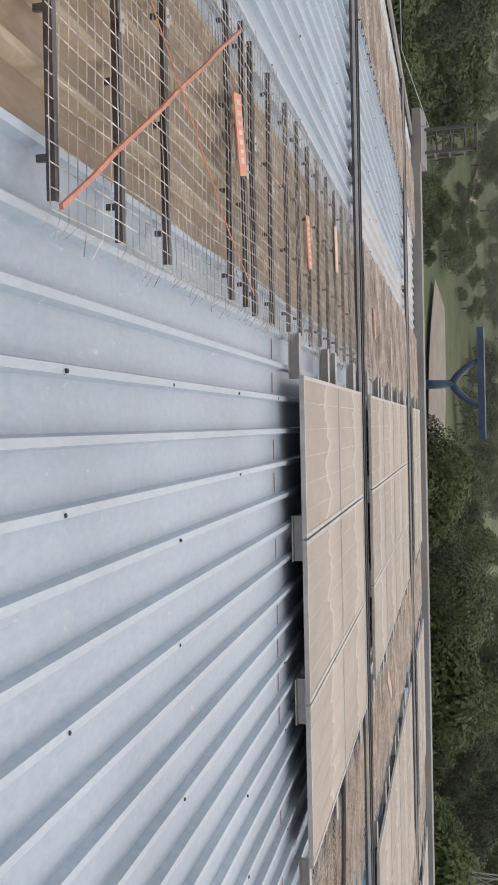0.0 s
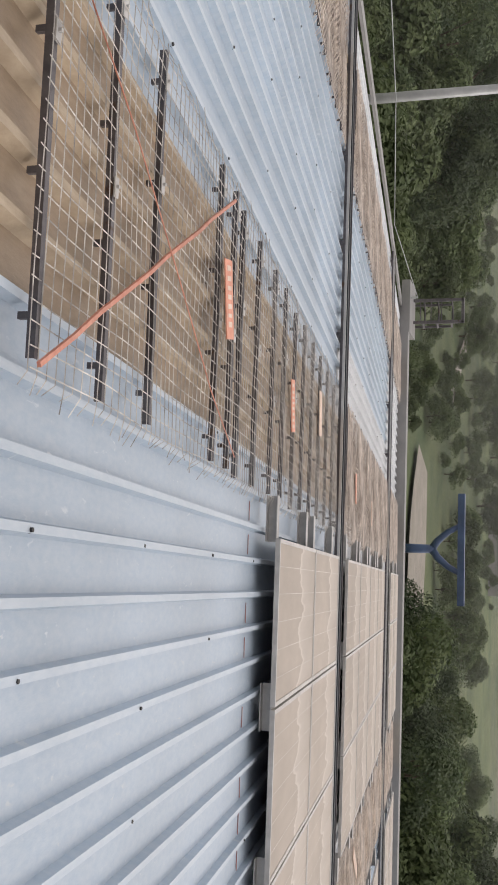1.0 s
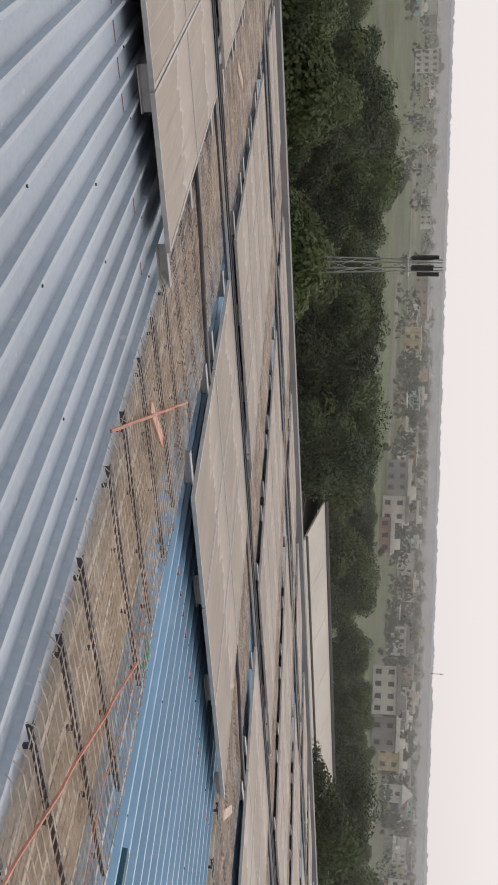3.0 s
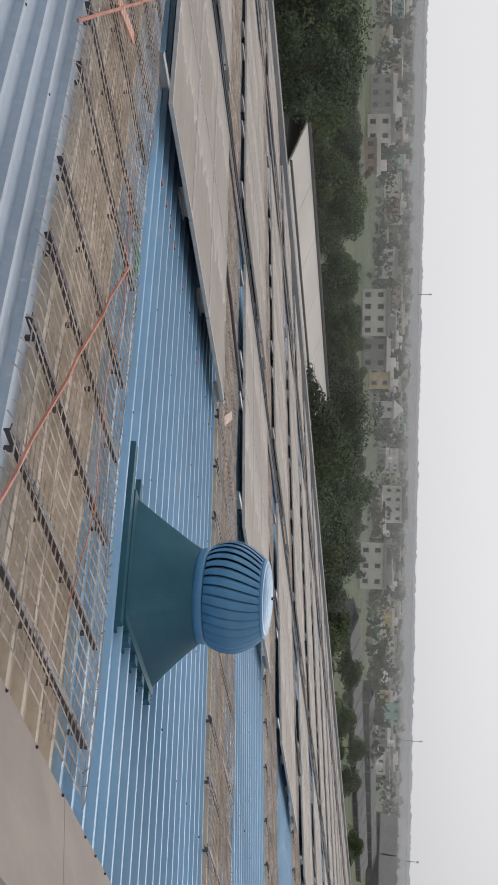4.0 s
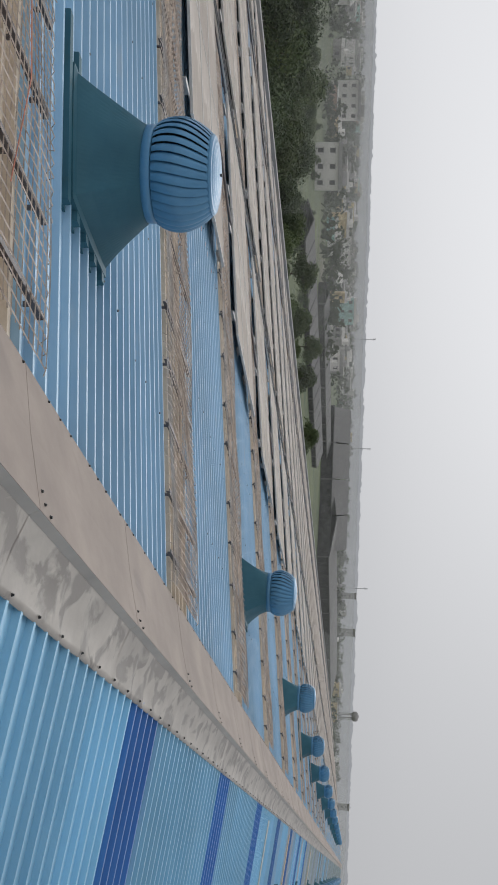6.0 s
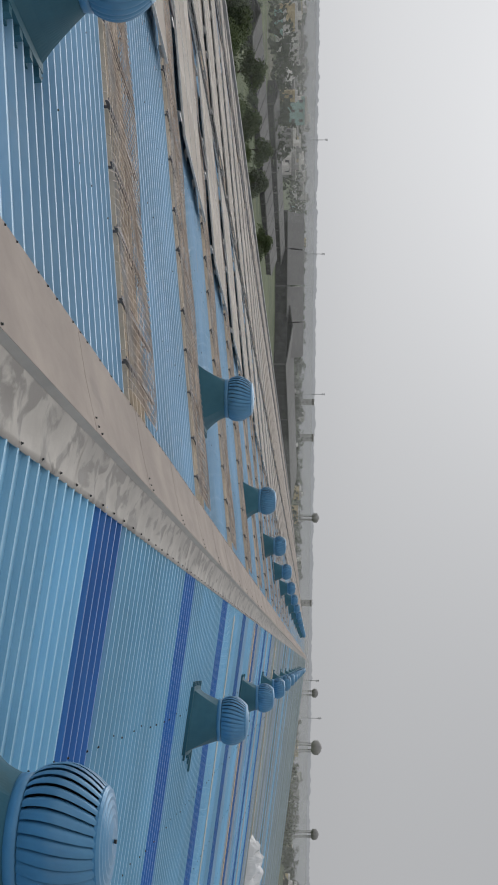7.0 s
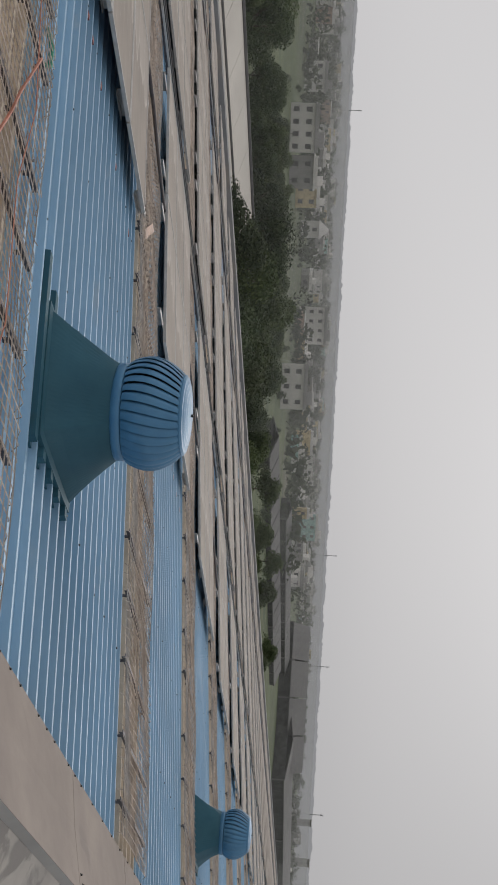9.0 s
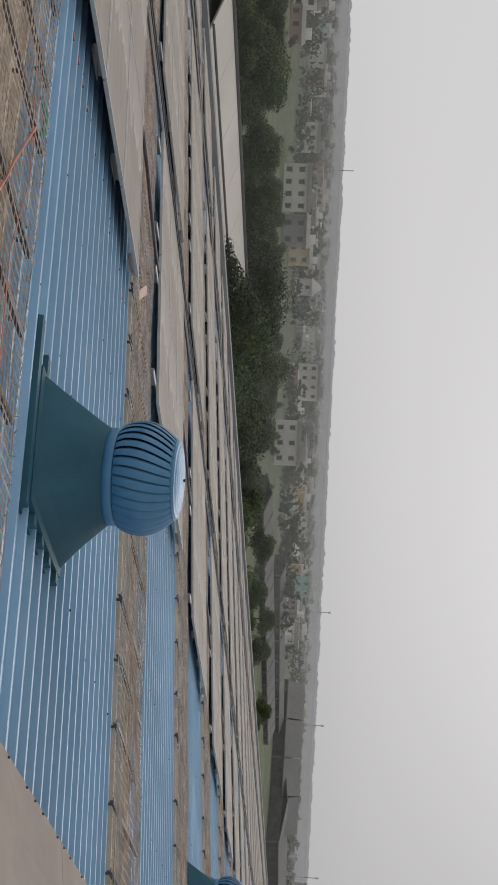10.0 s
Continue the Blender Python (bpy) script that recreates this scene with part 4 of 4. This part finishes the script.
g = random.Random(21)
# woods below the eaves; the skyline of the crowns dips and rises with the azimuth
SKY_AZ = (10, 31, 34, 38, 43, 46, 50, 53.4, 59, 64.5, 68.7, 73, 77, 80, 84, 88, 94, 104, 107, 111, 121)
SKY_EL = (-2.5, -3.3, -2.95, -2.5, -2.45, -2.9, -3.2, -3.1, -3.0, -2.85, -3.4, -2.2, -2.9, -3.6, -4.8, -5.8, -6.2, -5.6, -3.6, -2.6, -2.0)
HEIGHTS = (9.0, 7.6, 10.0, 6.2, 8.5)
for a0, a1, d0, d1, count in ((68, 88.0, 62, 105, 34), (66, 82, 100, 150, 20), (57, 70, 70, 125, 28), (55, 74, 120, 190, 22), (43, 57, 108, 210, 34), (30.5, 42.0, 75, 140, 32),
                              (33, 47, 130, 200, 20), (110, 121, 82, 115, 16), (108, 121, 110, 190, 18), (24, 31, 150, 230, 8)):
    for i in range(count):
        kind, az, d = g.randrange(5), g.uniform(a0, a1), g.uniform(d0, d1)
        room = 14.4 + d * math.tan(radians(float(np.interp(az, SKY_AZ, SKY_EL))))
        plant(kind, az, d, max(0.35, min(g.uniform(0.95, 1.35), room / HEIGHTS[kind] * g.uniform(0.75, 1.04))), g.uniform(0, 360))
for i in range(22):
    plant(g.choice([0, 1, 4]), g.uniform(93, 104), g.uniform(165, 225), g.uniform(0.42, 0.66), g.uniform(0, 360))
for i in range(60):
    plant(5, g.uniform(88, 109), g.uniform(122, 210), g.uniform(0.25, 0.8), g.uniform(0, 360))
# thick scrub under the gable's trees
for i in range(64):
    az, d = g.uniform(104.5, 121), g.uniform(58, 128)
    plant(5 if i % 3 else 3, az, d, g.uniform(0.9, 2.0) if i % 3 else g.uniform(0.6, 1.0), g.uniform(0, 360))
for i in range(18):
    plant(5, g.uniform(98, 104), g.uniform(84, 122), g.uniform(0.4, 1.0), g.uniform(0, 360))
for i in range(20):
    plant(5, g.uniform(86, 94), g.uniform(122, 155), g.uniform(0.6, 1.3), g.uniform(0, 360))
for i in range(26):
    plant(g.choice([3, 3, 5]), g.uniform(95.5, 105), g.uniform(126, 175), g.uniform(0.35, 0.65), g.uniform(0, 360))
plant(3, 50.3, 76, 0.92, 40)
plant(3, 53.5, 73, 0.8, 140)
for i in range(14):
    plant(5, g.uniform(10, 30), g.uniform(120, 260), g.uniform(0.8, 1.8), g.uniform(0, 360))

# garden trees among the nearest houses
for i in range(18):
    az, d = g.uniform(26, 66), g.uniform(190, 345)
    room = 14.4 + d * math.tan(radians(-3.15 if d < 280 else -2.6))
    plant(g.choice([0, 1, 2, 3, 4]), az, d, max(0.3, min(0.9, room / 9.0)) * g.uniform(0.7, 1.1), g.uniform(0, 360))

# far scattered trees and hedges between the houses, too many to count
v, f = [], []
for i in range(3400):
    az = g.uniform(-14, 118)
    d = 330 + 640 * g.random() ** 1.2
    if 64 < az < 104 and g.random() < 0.80:
        continue
    if az < 24 and d < 520:
        continue
    x, y = polar(az, d)
    hgt, wid = g.uniform(2.5, 6.5), g.uniform(3.0, 7.0)
    for q in range(30):
        up = g.random()
        c = Vector((x + g.gauss(0, wid * 0.42) * (1.15 - 0.7 * up), y + g.gauss(0, wid * 0.42) * (1.15 - 0.7 * up), GROUND + hgt * (0.1 + 0.9 * up)))
        s = Vector((g.gauss(0, 1), g.gauss(0, 1), g.gauss(0, 0.6))).normalized() * wid * 0.17
        t = Vector((g.gauss(0, 0.6), g.gauss(0, 0.6), g.gauss(0, 1))).normalized() * wid * 0.15
        k = len(v)
        v += [tuple(c + s), tuple(c + t), tuple(c - s * 0.9), tuple(c - t)]
        f.append((k, k + 1, k + 2, k + 3))
tagged(part("far_woods", mesh_of("far_woods", v, f, M["leaf_far"])), "scattered far trees and hedges with haze grey in their colour", "woods", kind="stuff")


# added see-through sheets imitate thin haze, below the horizon only, denser with distance
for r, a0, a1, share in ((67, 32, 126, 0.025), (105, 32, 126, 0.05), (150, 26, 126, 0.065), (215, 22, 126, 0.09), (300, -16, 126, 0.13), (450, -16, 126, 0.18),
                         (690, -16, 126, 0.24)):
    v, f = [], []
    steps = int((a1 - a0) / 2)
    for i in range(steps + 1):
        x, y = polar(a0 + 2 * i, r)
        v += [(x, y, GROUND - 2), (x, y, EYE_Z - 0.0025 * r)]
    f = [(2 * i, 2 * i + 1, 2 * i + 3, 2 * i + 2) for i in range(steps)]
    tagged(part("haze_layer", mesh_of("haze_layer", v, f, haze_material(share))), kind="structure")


# ---- the town ----
def house(az, d, wide, deep, storeys, material, windows=3, turn=None, pyramid=False, label="", storey_h=3.1, lift=0.0, plain=False):
    x, y = polar(az, d)
    h = storeys * storey_h
    top = empty("house", (x, y, GROUND - 0.3 + lift))
    top.rotation_euler = (0, 0, radians(az if turn is None else turn))
    tagged(top, label or "plain flat-roofed house in a hazy town", "house", "houses of the town")
    v, f = [], []
    box(v, f, -wide / 2, wide / 2, -deep / 2, deep / 2, 0, h)
    part("wall", mesh_of("wall", v, f, M[material]), top)
    v, f = [], []
    if pyramid:
        o = 0.5
        v = [(-wide / 2 - o, -deep / 2 - o, h), (wide / 2 + o, -deep / 2 - o, h), (wide / 2 + o, deep / 2 + o, h), (-wide / 2 - o, deep / 2 + o, h), (0, 0, h + wide * 0.62)]
        f = [(0, 1, 4), (1, 2, 4), (2, 3, 4), (3, 0, 4), (3, 2, 1, 0)]
    else:
        box(v, f, -wide / 2 - 0.35, wide / 2 + 0.35, -deep / 2 - 0.35, deep / 2 + 0.35, h, h + 0.22)
        if not plain:
            box(v, f, -wide / 2, wide / 2, -deep / 2, -deep / 2 + 0.2, h + 0.22, h + 1.0)
            box(v, f, -wide / 2, -wide / 2 + 0.2, -deep / 2 + 0.2, deep / 2, h + 0.22, h + 1.0)
            box(v, f, wide * 0.1, wide * 0.4, deep * 0.05, deep * 0.4, h + 0.22, h + 2.2)
    part("roof", mesh_of("roof", v, f, M["house_white" if material != "house_white" else "house_grey"] if not pyramid else M["house_white"]), top)
    win = house_window(1.15 if storeys < 3 else 1.05)
    for s in range(storeys):
        for i in range(windows):
            xx = -wide / 2 + wide * (i + 0.5) / windows
            part("window", win, top, (xx, -deep / 2 - 0.04, s * storey_h + 1.6))
    return top


window_cache = {}


def house_window(w):
    if w not in window_cache:
        v, f = [], []
        box(v, f, -w / 2, w / 2, 0, 0.08, -0.65, 0.65)
        box(v, f, -w / 2 - 0.25, w / 2 + 0.25, -0.35, 0.08, 0.70, 0.80)
        window_cache[w] = mesh_of("window", v, f, M["window"])
    return window_cache[w]


g = random.Random(77)
# houses that stand out
house(56.0, 300, 7.0, 8, 2, "house_white", 2, label="white two-storey house with dark windows")
house(57.4, 315, 12, 8, 2, "house_grey", 4, label="grey-white row house beside a taller one")
house(54.7, 290, 9, 8, 1, "house_pink", 3)
house(47.1, 285, 11.5, 8, 2, "house_white", 4, label="white two-storey house with a row of dark windows")
house(45.0, 290, 8, 8, 2, "house_grey", 2, label="bluish grey two-storey house with balconies")
house(43.9, 330, 7, 7, 2, "house_yellow", 2)
house(42.25, 380, 5.5, 5.5, 2, "house_white", 1, pyramid=True, label="white shrine with a pyramid roof")
house(49.5, 360, 9, 8, 2, "house_white", 3)
house(37.5, 400, 13, 9, 3, "house_white", 4, label="pale three-storey house with dark windows")
house(34.4, 300, 12, 8, 2, "house_white", 3, label="white house with a porch and terrace")
house(29.5, 420, 14, 10, 1, "house_grey", 5)
house(27.35, 470, 11, 9, 3, "house_teal", 3, label="mint green three-storey house in the town")
house(25.6, 520, 12, 9, 2, "house_yellow", 3, label="ochre two-storey house in the town")
house(77.8, 470, 9, 9, 3, "house_white", 4, label="white three-storey house at the fields' edge")
house(80.5, 430, 10, 9, 1, "house_teal", 2)
house(84.9, 240, 7, 6, 1, "house_grey", 0, plain=True, label="small shed with a white roof among trees", storey_h=3.0)
house(66.6, 560, 22, 9, 2, "house_pink", 4)
for i in range(330):
    az = g.uniform(20, 66) if i < 285 else (g.uniform(-14, 22) if i < 310 else g.uniform(66, 100))
    lo = 370 if az > 24 else 600
    d = lo + 560 * g.random() ** 1.1
    if az > 66:
        d = max(d, 620)
    house(az, d, g.uniform(3.5, 8.5), g.uniform(4, 8), g.choice([1, 1, 1, 2, 2]),
          g.choice(["house_white", "house_white", "house_grey", "house_grey", "house_pink", "house_yellow", "house_teal" if g.random() < 0.35 else "house_white"]), g.choice([0, 1, 2, 2]), az + g.uniform(-60, 60), plain=g.random() < 0.5)


# grey factory sheds beyond the roof's end
def shed(az0, d0, az1, d1, eave, ridge, deep, name, label, bays=4):
    x0, y0 = polar(az0, d0)
    x1, y1 = polar(az1, d1)
    L = math.hypot(x1 - x0, y1 - y0)
    top = empty(name, (x0, y0, GROUND))
    top.rotation_euler = (0, 0, math.atan2(y1 - y0, x1 - x0))
    tagged(top, label, "shed", "factory sheds")
    v, f = [], []
    box(v, f, 0, L, 0, deep, 0, eave)
    part("wall", mesh_of("wall", v, f, M["shed_dark"]), top)
    for i in range(bays):
        a, b = L * i / bays + 0.25, L * (i + 1) / bays - 0.25
        v = [(a, -0.8, eave - 0.1), (b, -0.8, eave - 0.1), (b, deep / 2, ridge), (a, deep / 2, ridge), (a, deep + 0.8, eave - 0.1), (b, deep + 0.8, eave - 0.1)]
        v += [(x, y, z - 0.25) for x, y, z in v]
        f = [(0, 1, 2, 3), (3, 2, 5, 4), (6, 9, 8, 7), (9, 10, 11, 8), (0, 3, 9, 6), (3, 4, 10, 9), (1, 7, 8, 2), (2, 8, 11, 5), (0, 6, 7, 1), (4, 5, 11, 10)]
        part("roof_bay", mesh_of("roof_bay", v, f, M["shed_roof"]), top)
    for i in range(bays + 1):
        v, f = [], []
        box(v, f, L * i / bays - 0.25, L * i / bays + 0.25, -0.3, 0.0, 0, eave)
        part("pilaster", mesh_of("pilaster", v, f, M["shed_roof"]), top)
    return top


shed(22.6, 400, 15.2, 400, 4.4, 9.8, 34, "factory_shed", "long grey shed with cement sheet roof bays", 4)
shed(31.0, 235, 19.5, 330, 1.5, 3.0, 9, "covered_walkway", "long low covered walkway with panelled grey roof", 16)
shed(27.7, 330, 20.0, 400, 2.2, 3.4, 8, "covered_walkway", "second long low grey roof beyond the first", 8)
shed(15.0, 390, 8.0, 520, 4.4, 6.4, 30, "factory_shed", "low grey shed with a plain long wall", 3)
# pale cement roof beyond the eaves, gabled along its length
pale = tagged(empty("low_warehouse", (-62.0, 56.0, GROUND)), "low warehouse with a pale cement roof and seams", "warehouse")
v, f = [], []
box(v, f, -5.6, 5.6, -13.5, 13.5, 0.0, 5.5)
part("wall", mesh_of("wall", v, f, M["house_grey"]), pale)
for s in (-1, 1):
    for i in range(6):
        v, f = [], []
        y0 = -14.0 + 28.0 / 6 * i
        v = [(0, y0, 6.9), (0, y0 + 4.62, 6.9), (s * 6.1, y0 + 4.62, 5.75), (s * 6.1, y0, 5.75)]
        v += [(x, y, z - 0.12) for x, y, z in v]
        f = [(0, 1, 2, 3), (7, 6, 5, 4)] + [(q, q + 4, (q + 1) % 4 + 4, (q + 1) % 4) for q in range(4)]
        part("roof_sheet", mesh_of("roof_sheet", v, f, M["pale_roof"]), pale)
    v, f = [], []
    tube(v, f, [(s * 4.2, -14, 6.15), (s * 4.2, 14, 6.15)], 0.10, 5)
    part("pipe", mesh_of("pipe", v, f, M["shed_roof"]), pale)
v, f = [], []
tube(v, f, [(0, -14, 6.93), (0, 14, 6.93)], 0.16, 6)
part("ridge_roll", mesh_of("ridge_roll", v, f, M["shed_roof"]), pale)


# lattice mast, poles, water towers
def mast(az, d, top_z, label, head=True):
    x, y = polar(az, d)
    ob = tagged(empty("lattice_mast", (x, y, GROUND)), label, "mast", "masts")
    h = top_z - GROUND
    for i in range(4):
        sx, sy = ((1, 1), (-1, 1), (-1, -1), (1, -1))[i]
        v, f = [], []
        tube(v, f, [(sx * 0.45, sy * 0.45, 0), (sx * 0.22, sy * 0.22, h)], 0.04, 4)
        part("leg", mesh_of("leg", v, f, M["pole"]), ob)
    v, f = [], []
    for i in range(int(h / 1.6)):
        a, b = 0.45 - 0.23 * i * 1.6 / h, 0.45 - 0.23 * (i + 1) * 1.6 / h
        z = i * 1.6
        for (ax, ay), (bx, by) in (((1, 1), (-1, 1)), ((-1, 1), (-1, -1)), ((-1, -1), (1, -1)), ((1, -1), (1, 1))):
            tube(v, f, [(ax * a, ay * a, z), (bx * b, by * b, z + 1.6)], 0.022, 3)
    part("bracing", mesh_of("bracing", v, f, M["pole"]), ob)
    if head:
        for i in range(5):
            v, f = [], []
            t = i * 1.257
            box(v, f, math.cos(t) * 0.5 - 0.09, math.cos(t) * 0.5 + 0.09, math.sin(t) * 0.5 - 0.09, math.sin(t) * 0.5 + 0.09, h - 1.7 + 0.3 * (i % 2), h - 0.5 + 0.3 * (i % 2))
            part("antenna", mesh_of("antenna", v, f, M["shed_dark"]), ob)
        v, f = [], []
        box(v, f, -0.6, 0.6, -0.6, 0.6, h - 1.95, h - 1.85)
        part("platform", mesh_of("platform", v, f, M["pole"]), ob)


mast(68.3, 64, 1.2, "grey lattice mast with antennas above the wood")
for az, d, h in ((86.0, 360, -2.2), (48.0, 900, 9), (26, 930, 9), (20.5, 940, 8), (13.5, 900, 9), (-2.6, 900, 9), (-0.8, 900, 7), (96.5, 520, 9), (98.2, 540, 9)):
    x, y = polar(az, d)
    ob = tagged(empty("pole", (x, y, GROUND)), "thin far pole with a cross arm", "pole", "far poles")
    v, f = [], []
    tube(v, f, [(0, 0, 0), (0, 0, h - GROUND)], 0.14 if d < 500 else 0.25, 5)
    part("shaft", mesh_of("shaft", v, f, M["pole"]), ob)
    v, f = [], []
    for q in range(3):
        box(v, f, -0.9, 0.9, -0.1, 0.1, h - GROUND - 0.4 - 0.9 * q, h - GROUND - 0.1 - 0.9 * q)
    part("cross_arm", mesh_of("cross_arm", v, f, M["pole"]), ob)


def water_tower(az, d, h, r):
    x, y = polar(az, d)
    ob = tagged(empty("water_tower", (x, y, GROUND)), "pale concrete water tower on columns", "water tower", "water towers")
    for i in range(6):
        t = i * math.pi / 3
        v, f = [], []
        tube(v, f, [(r * 0.7 * math.cos(t), r * 0.7 * math.sin(t), 0), (r * 0.6 * math.cos(t), r * 0.6 * math.sin(t), h)], r * 0.07, 5)
        part("column", mesh_of("column", v, f, M["house_grey"]), ob)
    v, f = [], []
    ring_surface(v, f, [[(q * r * math.cos(j * math.pi / 10), q * r * math.sin(j * math.pi / 10), h + z * r) for j in range(20)] for q, z in ((0.6, 0), (1.0, 0.35), (1.0, 1.0), (0.55, 1.35), (0.1, 1.5))], True)
    part("tank", mesh_of("tank", v, f, M["house_grey"], True), ob)


water_tower(7.25, 620, 13.5, 2.6)
water_tower(-4.0, 700, 14.5, 4.2)
water_tower(-1.4, 950, 14.5, 3.6)
water_tower(-8.0, 900, 15, 4.0)
for az, wide in ((13.1, 5), (11.3, 6), (3.0, 5)):
    house(az, 905, wide, 6, 4, "house_grey", 1, az, plain=True, label="far grey block just over the tree line", storey_h=3.4)

# caged roof ladder at the far corner of the eaves
cx, cy, cz = EAVE - 0.75, -8.15, zl(EAVE)
lad = tagged(empty("caged_ladder", (cx, cy, cz)), "dark steel caged ladder rising over the eaves", "ladder")
v, f = [], []
box(v, f, -0.35, 0.75, -0.75, 0.75, 0.06, 0.30)
part("landing", mesh_of("landing", v, f, M["concrete"]), lad)
for y in (-0.32, 0.32):
    v, f = [], []
    box(v, f, -0.05, 0.03, y - 0.04, y + 0.04, -6.0, 1.72)
    part("stile", mesh_of("stile", v, f, M["steel"]), lad)
    v, f = [], []
    box(v, f, -0.62, -0.56, y - 0.03, y + 0.03, -6.0, 1.35)
    part("cage_bar", mesh_of("cage_bar", v, f, M["steel"]), lad)
for z in (0.55, 0.95, 1.35):
    v, f = [], []
    tube(v, f, [(0, -0.34, z), (-0.4, -0.40, z), (-0.62, -0.2, z), (-0.62, 0.2, z), (-0.4, 0.40, z), (0, 0.34, z)], 0.025, 4)
    part("cage_hoop", mesh_of("cage_hoop", v, f, M["steel"]), lad)
for i in range(24):
    v, f = [], []
    tube(v, f, [(0, -0.32, -5.8 + 0.3 * i), (0, 0.32, -5.8 + 0.3 * i)], 0.014, 5)
    part("rung", mesh_of("rung", v, f, M["steel"]), lad)
v, f = [], []
box(v, f, -0.05, 0.03, -0.36, 0.36, 1.66, 1.74)
part("top_bar", mesh_of("top_bar", v, f, M["steel"]), lad)
# lamp pole and wire past the gable
x, y = polar(114.6, 42)
ob = tagged(empty("lamp_pole", (x, y, GROUND)), "pale grey tapered lamp pole past the gable", "pole")
v, f = [], []
tube(v, f, [(0, 0, 0), (0, 0, 15)], 0.22, 10, 0.15)
part("shaft", mesh_of("shaft", v, f, M["pole"], True), ob)
v, f = [], []
tube(v, f, [(0, 0, 14.9), (-0.6, 0.3, 15.4), (-1.6, 0.6, 15.5)], 0.05, 6)
part("arm", mesh_of("arm", v, f, M["pole"]), ob)
v, f = [], []
tube(v, f, [(EAVE - 0.1, -8.4, zl(EAVE, 0.5)), (-26, -9.2, zl(EAVE, 0.45)), (-20, -9.8, -2.0), (-12, -10.5, -1.0), (-5, -11, -0.5)], 0.010, 4)
for q in ((-0.0, -8.4, 0.5),):
    tube(v, f, [(EAVE - 0.1, -8.4, zl(EAVE, 0.1)), (EAVE - 0.1, -8.4, zl(EAVE, 0.5))], 0.03, 5)
tube(v, f, [(-5, -11, -0.5), (-5, -11, GROUND)], 0.03, 5)
tagged(part("slung_wire", mesh_of("slung_wire", v, f, M["pole"])), "thin pale wire slung past the gable", "wire")
# blue gantry with a curved bracket by the road
x, y = polar(92.1, 95)
ob = tagged(empty("gantry", (x, y, GROUND)), "blue steel gantry with forked arms beside the road", "gantry")
ob.rotation_euler = (0, 0, radians(92))
v, f = [], []
tube(v, f, [(0, 0, 0), (0, 0, 3.2)], 0.42, 10, 0.36)
part("column", mesh_of("column", v, f, M["blue_steel"], True), ob)
for s in (-1, 1):
    v, f = [], []
    tube(v, f, [(0, 0, 3.0), (s * 0.7, 0, 3.5), (s * 1.4, 0, 4.3), (s * 1.9, 0, 5.2)], 0.34, 8, 0.22)
    part("fork", mesh_of("fork", v, f, M["blue_steel"], True), ob)
v, f = [], []
box(v, f, -4.6, 4.6, -0.35, 0.35, 5.15, 5.7)
part("beam", mesh_of("beam", v, f, M["blue_steel"]), ob)
# white sheet-roofed shelter behind the gantry
house(91.6, 205, 13, 6, 1, "house_grey", 0, storey_h=2.0, plain=True, label="long low shelter with a white roof")
